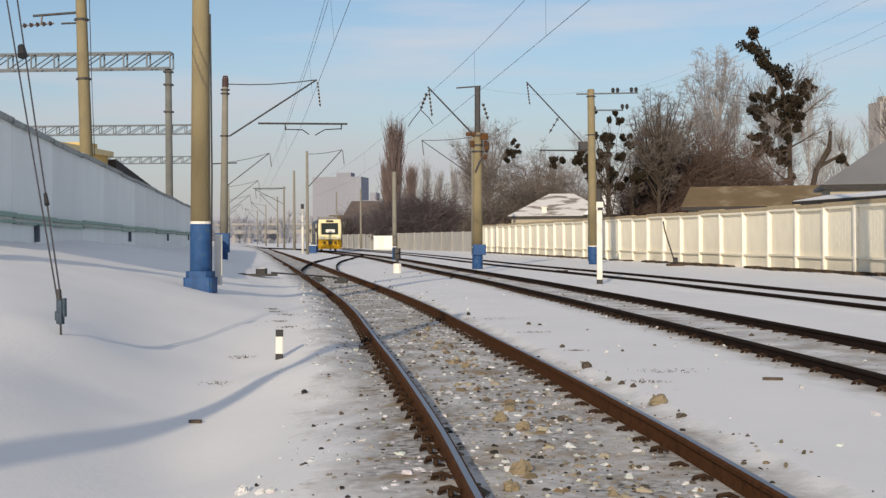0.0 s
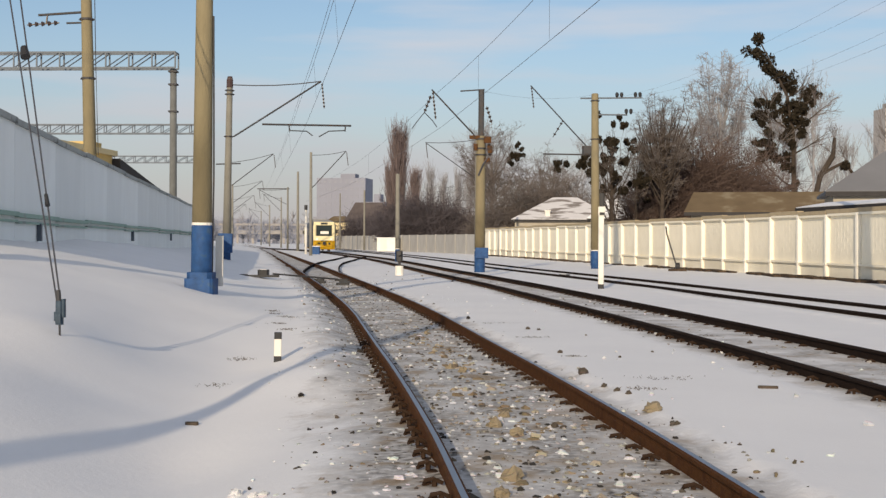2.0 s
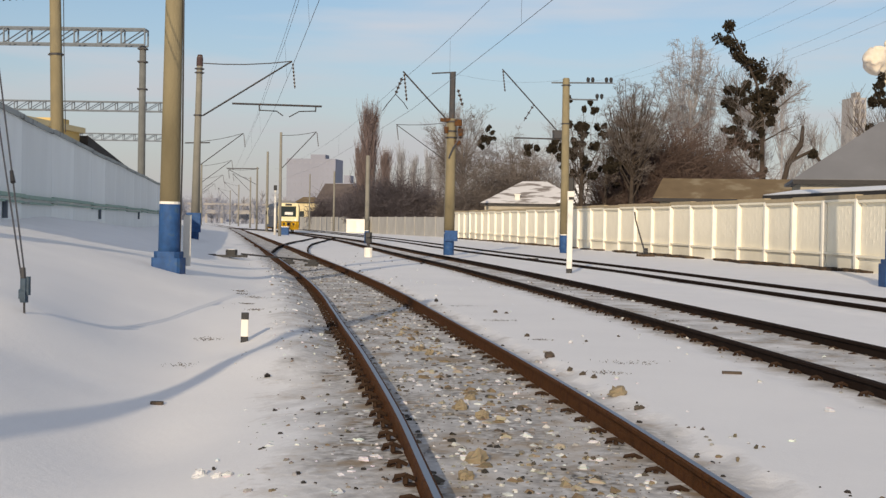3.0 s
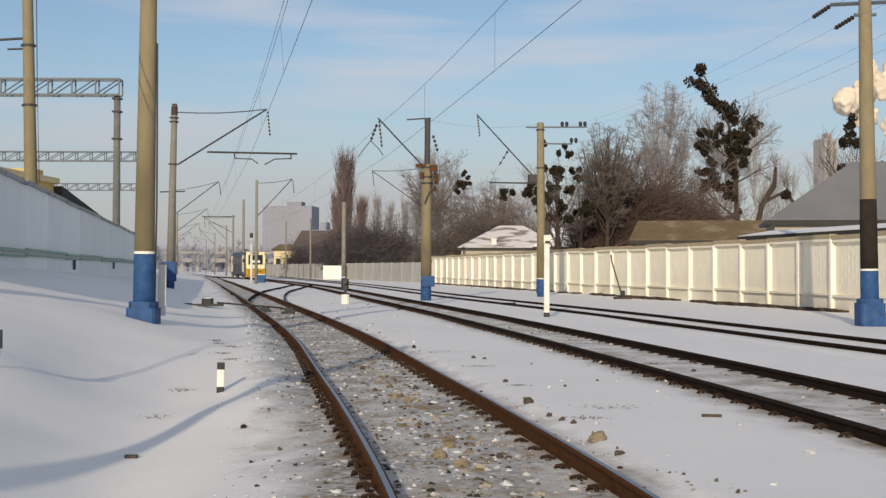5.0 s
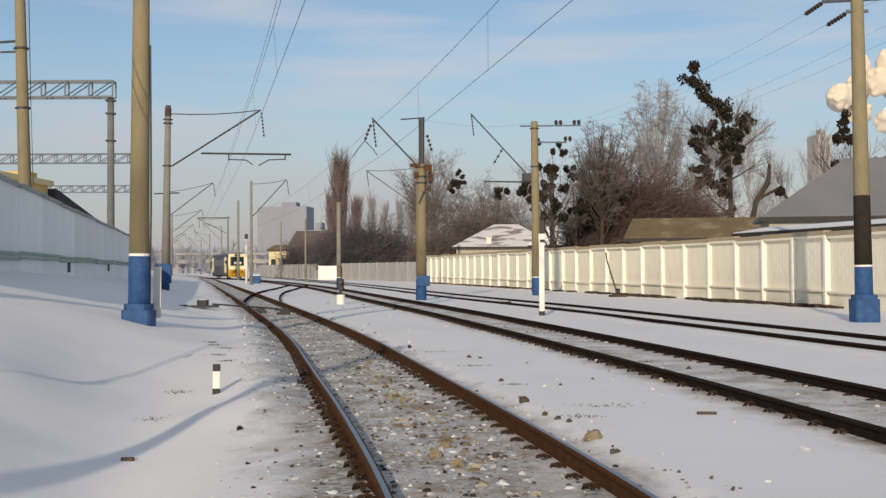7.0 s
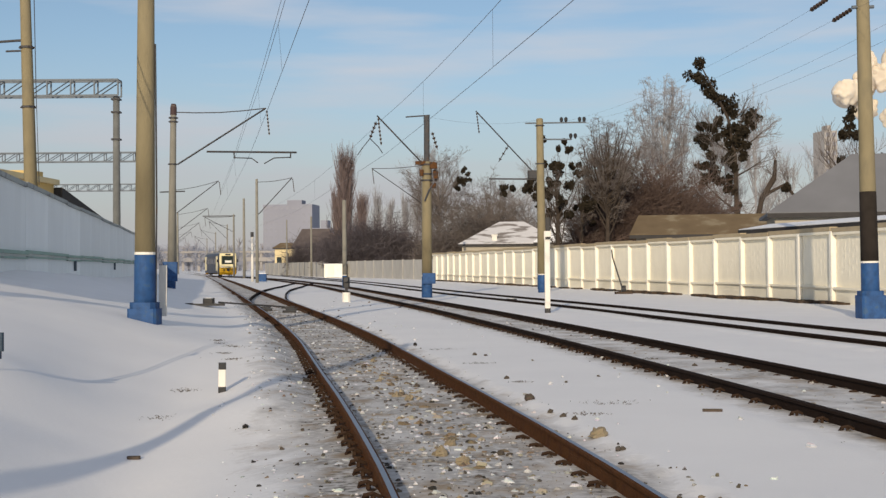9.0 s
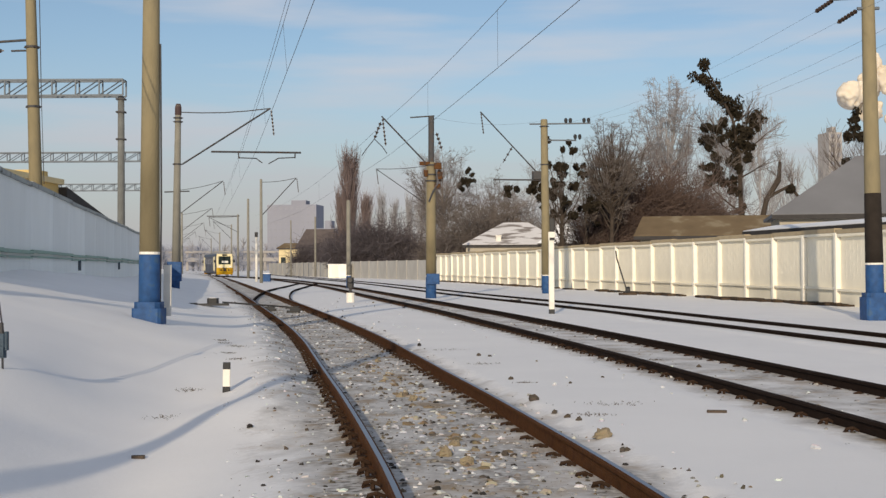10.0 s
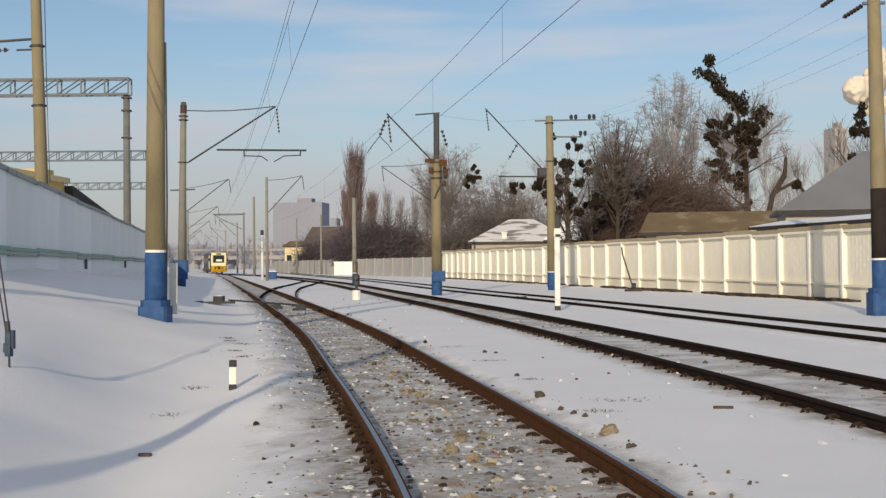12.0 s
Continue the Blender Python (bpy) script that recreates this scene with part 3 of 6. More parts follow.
# between the middle tracks
pole_c = pole(-1.05, 57.0, -0.15, 6.5, 0.25, 0.21, "concrete catenary pole with a steel top and bracket between tracks", 1.05, 0, (0, 0.35))
console(pole_c, (-0.1, 0, 6.3), (-2.36, 0, 8.68), None)
bm = bmesh.new()
box(bm, (0, 0, 7.5), (0.27, 0.27, 2.4), bevel=0.05)
rod(bm, (-1.0, 0, 8.62), (0.15, 0, 8.7), 0.035, 5)
part("steel_top", bm, M_STEEL, pole_c, "steel lattice head")
for z in (6.35, 5.9, 5.6):
    clamp(pole_c, z, 0.24)
for _k, (_x, _z, _w, _h) in enumerate(((-0.3, 6.42, 0.5, 0.16), (0.32, 6.3, 0.36, 0.3), (0.42, 5.85, 0.26, 0.34), (-0.25, 5.95, 0.2, 0.3), (0.3, 5.35, 0.3, 0.22))):
    bm = bmesh.new()
    box(bm, (_x, -0.12 - 0.03 * (_k % 2), _z), (_w, 0.22, _h), bevel=0.04)
    part("fitting", bm, M_FITTING, pole_c, "rusty steel fitting")
bm = bmesh.new()
insulator(bm, (0.25, 0, 7.9), (0.5, 0, 7.1), 4, 0.09)
part("insulator", bm, M_PORCELAIN, pole_c)
bm = bmesh.new()
insulator(bm, (0.35, 0, 6.4), (0.45, 0, 5.5), 4, 0.12)
part("insulator", bm, M_PORCELAIN, pole_c)
bm = bmesh.new()
insulator(bm, (-2.4, 0, 8.4), (-2.7, 0, 7.6), 4, 0.09)
part("insulator", bm, M_PORCELAIN, pole_c)
bm = bmesh.new()
tube(bm, [(-2.7, 0, 7.6), (-2.3, 0, 7.2), (-2.1, 0, 6.9)], 0.02, 4)
part("jumper_wire", bm, M_WIRE, pole_c)
bm = bmesh.new()
tube(bm, [(-2.7, 0, 7.6), (-3.1, 0, 7.1), (-3.3, 0, 6.8)], 0.02, 4)
part("jumper_wire", bm, M_WIRE, pole_c)
bm = bmesh.new()
tube(bm, [(0.2, -0.2, 6.2), (0.35, -0.25, 5.5), (0.1, -0.25, 5.1), (-0.1, -0.25, 4.6)], 0.04, 4)
part("jumper_wire", bm, M_WIRE, pole_c)
bm = bmesh.new()
box(bm, (0.1, -0.28, 0.95), (0.62, 0.2, 0.5), bevel=0.03)
part("switch_box", bm, M_BLUE, pole_c, "blue metal box")

# near the fence
pole_d = pole(5.13, 66.0, -0.15, 9.6, 0.245, 0.19, "concrete line pole with crossarms near the white fence", 1.0, 0, (0, -0.5))
bm = bmesh.new()
rod(bm, (-0.8, 0, 9.35), (2.55, 0, 9.35), 0.045, 5)
rod(bm, (0.1, 0, 8.45), (1.75, 0, 8.42), 0.045, 5)
part("crossarm", bm, M_GALV, pole_d)
for x, z in ((1.2, 9.35), (1.45, 9.35), (2.2, 9.35), (2.45, 9.35), (1.7, 8.45), (1.95, 8.45)):
    bm = bmesh.new()
    lathe(bm, [(z, 0.03), (z + 0.1, 0.09), (z + 0.22, 0.1), (z + 0.3, 0.05)], 8, c=(x, 0))
    part("insulator", bm, M_BLACK, pole_d)
bm = bmesh.new()
box(bm, (0.32, 0.1, 3.6), (0.34, 0.3, 1.1), bevel=0.04)
part("junction_box", bm, M_BLACK, pole_d, "dark metal junction box")
for z in (7.1, 9.2):
    clamp(pole_d, z, 0.2)
pole_d2 = pole(5.75, 75.0, -0.15, 8.3, 0.24, 0.19, "concrete pole with a bracket hung over the far track", 1.0)
console(pole_d2, (-0.5, 0, 7.4), (-4.0, 0, 11.2), None)
bm = bmesh.new()
box(bm, (-0.35, 0, 7.2), (0.9, 0.3, 0.5), bevel=0.1)
rod(bm, (-3.2, 0, 6.95), (0, 0, 6.9), 0.05, 5)
part("bracket_root", bm, M_STEEL, pole_d2)
bm = bmesh.new()
insulator(bm, (-2.0, 0, 9.0), (-2.6, 0, 8.0), 3, 0.1)
part("insulator", bm, M_PORCELAIN, pole_d2)

# slender posts further off
pole_e = pole(-7.4, 85.0, -0.15, 6.25, 0.165, 0.14, "slender pale concrete post with a blue foot", 0.9, shaft_mat=M_POST_FAR)
pole_far = pole(-20.9, 182.0, -0.2, 9.2, 0.17, 0.14, "slender pale concrete post far down the line", shaft_mat=M_POST_FAR)

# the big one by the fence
pole_f = pole(11.5, 32.8, -0.12, 10.6, 0.245, 0.155, "tan concrete pole with a dark band and blue socket", 1.5, 0.62, (0, -0.8))
# the shaft is darker from just above the blue foot to 3.45 m
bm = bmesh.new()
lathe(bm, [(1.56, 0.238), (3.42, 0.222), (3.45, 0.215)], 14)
part("sooty_band", bm, M_CONCRETE_DARK, pole_f, "darker stretch of concrete", True)
bm = bmesh.new()
rod(bm, (-0.95, 0, 8.78), (0.95, 0, 8.85), 0.055, 4)
rod(bm, (-0.3, 0, 8.5), (0.3, 0, 8.5), 0.05, 5)
part("crossarm", bm, M_GALV, pole_f)
bm = bmesh.new()
insulator(bm, (-0.95, 0.1, 8.75), (-1.07, 1.2, 8.68), 6, 0.07)
part("insulator", bm, M_PORCELAIN, pole_f)
bm = bmesh.new()
insulator(bm, (-0.3, 0.1, 8.45), (-0.45, 1.2, 8.36), 6, 0.07)
part("insulator", bm, M_PORCELAIN, pole_f)


def gantry(x, y, top, span, post_foot, depth, label):
    g = thing("gantry", pose(x, y, 0), label, "gantry", "catenary gantries")
    bm = bmesh.new()
    n = max(4, int(span / 1.65))
    w = 0.9
    for yy in (-w / 2, w / 2):
        for zz in (top, top - depth):
            box(bm, (-span / 2, yy, zz), (span, 0.12, 0.13))
        for i in range(n + 1):
            xx = -span * i / n
            box(bm, (xx, yy, top - depth / 2), (0.1, 0.09, depth))
            if i < n:
                rod(bm, (xx, yy, top), (xx - span / n, yy, top - depth), 0.045, 4)
    for i in range(n + 1):
        box(bm, (-span * i / n, 0, top), (0.07, w, 0.07))
    part("girder", bm, M_GALV, g, "grey lattice girder")
    bm = bmesh.new()
    lathe(bm, [(post_foot, 0.3), (top - depth - 0.05, 0.24)], 12, c=(-0.25, 0))
    part("post", bm, M_POST_GREY, g, "grey concrete post", True)
    for z in (top - depth - 0.25, top - depth - 1.2, top - depth - 3.2):
        bm = bmesh.new()
        box(bm, (-0.25, 0, z), (0.64, 0.6, 0.12))
        part("band", bm, M_STEEL, g)
    bm = bmesh.new()
    lathe(bm, [(post_foot, 0.3), (top - depth - 0.05, 0.24)], 12, c=(-span + 0.25, 0))
    part("post", bm, M_POST_GREY, g, "grey concrete post", True)
    return g


gantry(-24.12, 88.0, 15.2, 26.0, 0.3, 1.15, "grey steel lattice gantry on concrete posts")
gantry(-35.0, 140.0, 14.9, 34.0, 0.3, 1.05, "grey steel lattice gantry across the yard")
gantry(-47.0, 190.0, 14.7, 34.0, 0.3, 1.05, "grey steel lattice gantry further off")


# ---- the railbus ----
M_TRAIN_YELLOW = material("yellow_livery", (0.82, 0.50, 0.02), 0.45, 0, 3, 0.1, 0.1, 20)
M_TRAIN_WHITE = material("cream_livery", (0.80, 0.70, 0.42), 0.45, 0, 3, 0.08, 0.1, 20)
M_TRAIN_SIDE = material("dark_blue_livery", (0.03, 0.035, 0.055), 0.5, 0, 3, 0.15, 0.1, 20)
M_TRAIN_ROOF = material("grey_roof", (0.25, 0.25, 0.25), 0.7, 0, 3, 0.15, 0.2, 20)
M_GLASS = material("dark_window", (0.02, 0.03, 0.03), 0.08, 0, 3, 0.1, 0)
M_LAMP = material("lamp_lens", (0.85, 0.85, 0.8), 0.15, 0, 3, 0.05, 0)



def build_railbus():
    bus = thing("railbus", pose(0, 0, 0), "yellow and cream diesel railbus with dark blue sides", "train")
    L, W, H = 18.0, 2.9, 3.8
    # body sections from the rear end forward: y, half width, floor, shoulder, roof
    bm = bmesh.new()
    ring = lambda w, z0, zs, zr: [(-w, z0), (-w, zs), (-w * 0.86, zs + (zr - zs) * 0.62), (-w * 0.5, zr), (w * 0.5, zr), (w * 0.86, zs + (zr - zs) * 0.62), (w, zs), (w, z0)]
    secs = [(0.35, 1.28, 0.55, 3.0, 3.55), (0.9, W / 2, 0.5, 3.15, H), (L - 0.9, W / 2, 0.5, 3.15, H), (L - 0.35, 1.28, 0.55, 3.0, 3.55)]
    rings = [[bm.verts.new((x, y, z)) for x, z in ring(w, z0, zs, zr)] for y, w, z0, zs, zr in secs]
    for a, b in zip(rings, rings[1:]):
        for i in range(8):
            f = bm.faces.new((a[i], a[(i + 1) % 8], b[(i + 1) % 8], b[i]))
            f.material_index = 1 if i in (2, 3, 4) else 0
    bm.faces.new(rings[0])
    bm.faces.new(rings[-1][::-1])
    bmesh.ops.recalc_face_normals(bm, faces=bm.faces[:])
    part("body", bm, [M_TRAIN_SIDE, M_TRAIN_ROOF], bus, "dark blue body sides with a grey roof")
    for s, y in ((-1, 0.0), (1, L)):
        # the cab end: a yellow lower mask, cream upper mask, pillars, windscreen
        k = 1 if s < 0 else -1
        bm = bmesh.new()
        prof = [(0.26, 0.2), (0.6, 0.03), (1.32, 0.0)]
        for (z0, d0), (z1, d1) in zip(prof, prof[1:]):
            for x0, x1, e0, e1 in ((-1.3, -0.95, 0.22, 0), (-0.95, 0.95, 0, 0), (0.95, 1.3, 0, 0.22)):
                vs = [bm.verts.new(v) for v in ((x0, y + k * (d0 + e0), z0), (x1, y + k * (d0 + e1), z0), (x1, y + k * (d1 + e1), z1), (x0, y + k * (d1 + e0), z1))]
                bm.faces.new(vs if k > 0 else vs[::-1])
        bmesh.ops.solidify(bm, geom=bm.faces[:], thickness=-0.12)
        part("lower_mask", bm, M_TRAIN_YELLOW, bus, "bright yellow lower front")
        bm = bmesh.new()
        box(bm, (0, y + k * 0.16, 1.6), (2.56, 0.3, 0.54), bevel=0.12)
        box(bm, (-1.12, y + k * 0.24, 2.53), (0.36, 0.34, 1.3), bevel=0.1)
        box(bm, (1.12, y + k * 0.24, 2.53), (0.36, 0.34, 1.3), bevel=0.1)
        box(bm, (0, y + k * 0.28, 3.36), (2.5, 0.36, 0.4), bevel=0.12)
        part("upper_mask", bm, M_TRAIN_WHITE, bus, "cream upper front")
        bm = bmesh.new()
        box(bm, (0, y + k * 0.27, 2.52), (1.92, 0.12, 1.32), bevel=0.03)
        screen = part("windscreen", bm, M_GLASS, bus, "dark windscreen")
        bm = bmesh.new()
        box(bm, (0.05, y + k * 0.19, 2.28), (1.0, 0.03, 0.34))
        part("destination_board", bm, M_WHITE, screen, "pale board behind the windscreen")
        bm = bmesh.new()
        box(bm, (0, y + k * 0.085, 3.36), (0.8, 0.03, 0.24))
        part("display", bm, M_BLACK, bus, "black display strip")
        for x in (-0.85, 0.85):
            bm = bmesh.new()
            rod(bm, (x, y + k * 0.08, 1.5), (x, y - k * 0.02, 1.5), 0.14, 12)
            part("headlight", bm, M_LAMP, bus, "round clear lamp")
        bm = bmesh.new()
        box(bm, (0, y - k * 0.1, 1.0), (0.36, 0.5, 0.36), bevel=0.08)
        box(bm, (-0.6, y - k * 0.05, 0.98), (0.2, 0.24, 0.2), bevel=0.05)
        box(bm, (0.6, y - k * 0.05, 0.98), (0.2, 0.24, 0.2), bevel=0.05)
        box(bm, (0, y + k * 0.01, 1.28), (0.8, 0.04, 0.1))
        part("coupler", bm, M_BLACK, bus, "black automatic coupler and hoses")
        for x in (-1.56, 1.56):
            bm = bmesh.new()
            box(bm, (x, y + k * 0.7, 2.4), (0.22, 0.14, 0.42), bevel=0.04)
            part("mirror", bm, M_BLACK, bus)
    for sx in (-1, 1):
        for i in range(5):
            bm = bmesh.new()
            box(bm, (sx * (W / 2 + 0.005), 4.4 + i * 2.5, 2.35), (0.05, 1.6, 0.85))
            part("window", bm, M_GLASS, bus)
        for y in (2.1, L - 2.1):
            bm = bmesh.new()
            box(bm, (sx * (W / 2 - 0.008), y, 1.85), (0.05, 2.2, 2.55))
            part("cab_side", bm, M_TRAIN_WHITE, bus, "cream cab side")
        for y in (8.2, 13.2):
            bm = bmesh.new()
            box(bm, (sx * (W / 2 + 0.012), y, 1.75), (0.04, 0.9, 2.0))
            part("door", bm, M_TRAIN_SIDE, bus)
        bm = bmesh.new()
        box(bm, (sx * (W / 2 - 0.02), L / 2, 0.72), (0.1, L - 2.4, 0.34))
        part("side_skirt", bm, M_TRAIN_SIDE, bus)
    for y in (3.5, L - 3.5):
        for d in (-1.1, 1.1):
            bm = bmesh.new()
            for x in (-0.79, 0.79):
                rod(bm, (x - 0.06, y + d, 0.43), (x + 0.06, y + d, 0.43), 0.43, 18)
            rod(bm, (-0.8, y + d, 0.43), (0.8, y + d, 0.43), 0.08, 8)
            part("wheelset", bm, M_STEEL, bus)
        bm = bmesh.new()
        for x in (-0.98, 0.98):
            box(bm, (x, y, 0.5), (0.14, 3.2, 0.28), bevel=0.05)
        part("bogie_frame", bm, M_BLACK, bus)
    bm = bmesh.new()
    box(bm, (0, 9.0, H + 0.1), (1.8, 4.0, 0.26), bevel=0.1)
    part("roof_unit", bm, M_TRAIN_ROOF, bus)
    return bus


railbus = build_railbus()


# ---- trees ----
M_BARK = material("grey_brown_bark", (0.06, 0.047, 0.038), 0.95, 0, 3, 0.3, 0.6, 20)
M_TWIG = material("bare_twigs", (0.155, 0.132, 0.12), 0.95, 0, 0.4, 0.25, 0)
M_TWIG_BROWN = material("red_brown_twigs", (0.115, 0.082, 0.07), 0.95, 0, 0.4, 0.3, 0)
M_TWIG_DARK = material("dark_thicket_twigs", (0.105, 0.092, 0.10), 0.95, 0, 0.4, 0.25, 0)
# frost grey, muted further so the colour carries distant haze too
M_TWIG_FROST_HAZE = material("frosted_twigs", (0.29, 0.28, 0.285), 0.95, 0, 0.4, 0.15, 0)
# the blue-grey of the haze itself, put into the twig colour
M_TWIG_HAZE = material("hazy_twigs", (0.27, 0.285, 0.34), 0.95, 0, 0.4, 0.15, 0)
M_TWIG_POPLAR = material("poplar_twigs", (0.18, 0.14, 0.135), 0.95, 0, 0.4, 0.2, 0)
M_MISTLETOE = material("mistletoe_leaves", (0.03, 0.024, 0.016), 0.9, 0, 2, 0.35, 0)


def sticks(name, segs, mat, parent, sides=3, label=""):
    """One mesh of many tapered sticks: rows of a, b, ra, rb."""
    verts, faces = [], []
    ang = [2 * math.pi * k / sides for k in range(sides)]
    for a, b, ra, rb in segs:
        q = (b - a).to_track_quat("Z", "Y")
        i = len(verts)
        for c, r in ((a, ra), (b, rb)):
            verts.extend(c + q @ Vector((r * math.cos(t), r * math.sin(t), 0)) for t in ang)
        faces.extend((i + k, i + (k + 1) % sides, i + sides + (k + 1) % sides, i + sides + k) for k in range(sides))
    me = bpy.data.meshes.new(name)
    me.from_pydata(verts, [], faces)
    me.materials.append(mat)
    ob = new(name, me)
    ob.parent = parent
    if label:
        tagged(ob, label)
    return ob


def leafy_clump(rng, c, r, parent):
    """An evergreen clump: many small leaves and stems round a centre."""
    verts, faces = [], []
    lobes = [Vector((rng.gauss(0, 0.42), rng.gauss(0, 0.42), rng.gauss(0, 0.42))) * r for _ in range(4)]
    for _ in range(int(230 * min(1.5, r) + 80)):
        d = Vector((rng.gauss(0, 1), rng.gauss(0, 1), rng.gauss(0, 1))).normalized() * (r * 0.72 * rng.random() ** 0.4)
        p = Vector(c) + d + rng.choice(lobes)
        q = Euler((rng.random() * 6.3, rng.random() * 6.3, rng.random() * 6.3)).to_matrix()
        s = 0.11 + 0.12 * rng.random()
        i = len(verts)
        verts.extend(p + q @ Vector(v) for v in ((-s, 0, 0), (0, -s * 0.55, 0.03), (s, 0, 0), (0, s * 0.55, 0.03)))
        faces.append((i, i + 1, i + 2, i + 3))
    me = bpy.data.meshes.new("mistletoe_clump")
    me.from_pydata(verts, [], faces)
    me.materials.append(M_MISTLETOE)
    ob = new("mistletoe_clump", me)
    ob.parent = parent


def grow(rng, segs, twigs, p, d, length, r, level, spread, twig_r, up=0.12, dense=1.0):
    """One limb, bending as it goes, with limbs of its own."""
    n = 4 if level > 1 else 3
    pts = [p]
    for i in range(n):
        d = (d + Vector((rng.gauss(0, 0.1), rng.gauss(0, 0.1), rng.gauss(0, 0.06) + up * 0.4))).normalized()
        q = p + d * (length / n)
        k0, k1 = 1 - 0.6 * i / n, 1 - 0.6 * (i + 1) / n
        (segs if level > 1 else twigs).append((p, q, max(r * k0, twig_r), max(r * k1, twig_r * 0.8)))
        p = q
        pts.append(p)
    if level <= 0:
        return
    count = int({4: 6, 3: 6, 2: 6, 1: 8}[min(level, 4)] * (dense if level < 3 else 1))
    for i in range(count):
        t = 0.3 + 0.7 * (i + rng.random()) / count
        j = min(int(t * n), n - 1)
        base = pts[j].lerp(pts[j + 1], t * n - j)
        side = Vector((rng.gauss(0, 1), rng.gauss(0, 1), rng.gauss(0, 0.5)))
        side = (side - d * side.dot(d)).normalized()
        nd = (d * (1 - spread * 0.5) + side * spread + Vector((0, 0, up))).normalized()
        grow(rng, segs, twigs, base, nd, length * (0.5 + 0.2 * rng.random()), r * 0.44, level - 1, spread, twig_r, up, dense)


def bare_tree(x, y, h, seed, label, twig_mat, trunk_r=0.28, spread=0.75, twig_r=0.014, fork=0.25, up=0.15, lean=(0, 0), clumps=(), levels=4, z=-0.2, category="tree", dense=1.0):
    rng = random.Random(seed)
    t = thing("tree", pose(x, y, z), label, category, "bare winter trees")
    segs, twigs = [], []
    d = Vector((lean[0], lean[1], 1)).normalized()
    p = Vector((0, 0, 0))
    for i in range(3):
        q = p + d * (h * fork / 3) + Vector((rng.gauss(0, 0.05), rng.gauss(0, 0.05), 0))
        segs.append((p, q, trunk_r * (1.15 - 0.1 * i), trunk_r * (1.05 - 0.1 * i)))
        p = q
    grow(rng, segs, twigs, p, d, h * (1 - fork) * 0.72, trunk_r * 0.75, levels, spread, twig_r, up, dense)
    for k in range(3):
        a = rng.random() * 6.3
        nd = Vector((math.cos(a) * spread, math.sin(a) * spread, 0.9)).normalized()
        grow(rng, segs, twigs, p - d * (h * 0.05 * k), nd, h * (1 - fork) * 0.55, trunk_r * 0.5, levels - 1, spread, twig_r, up, dense)
    # past 130 m trunks take the paler twig colour in place of haze
    sticks("trunk", segs, M_TWIG_FROST_HAZE if twig_mat is M_TWIG_FROST_HAZE else M_TWIG if y > 130 else M_BARK, t, 6)
    sticks("crown", twigs, twig_mat, t, 3)
    for c, r in clumps:
        leafy_clump(rng, c, r, t)
    return t


def thicket(x, y, rx, ry, h, seed, label, mat, stems=60, twig_r=0.02, z=-0.2):
    """A dense bush of upright stems and twigs with an uneven top."""
    rng = random.Random(seed)
    t = thing("bush", pose(x, y, z), label, "bush", "bare thickets")
    segs, twigs = [], []
    for i in range(int(stems * 0.85)):
        a, k = rng.random() * 6.3, math.sqrt(rng.random())
        p = Vector((rx * k * math.cos(a), ry * k * math.sin(a), 0))
        top = h * (1 - 0.55 * k * k) * (0.7 + 0.4 * rng.random())
        d = Vector((0.25 * math.cos(a) * k + rng.gauss(0, 0.12), 0.25 * math.sin(a) * k + rng.gauss(0, 0.12), 1)).normalized()
        grow(rng, segs, twigs, p, d, top * 0.8, 0.045, 2, 0.85, twig_r, 0.02)
    for k in (sticks("stems", segs, mat, t, 4), sticks("crown", twigs, mat, t, 3)):
        tagged(k, kind="stuff")
    return t


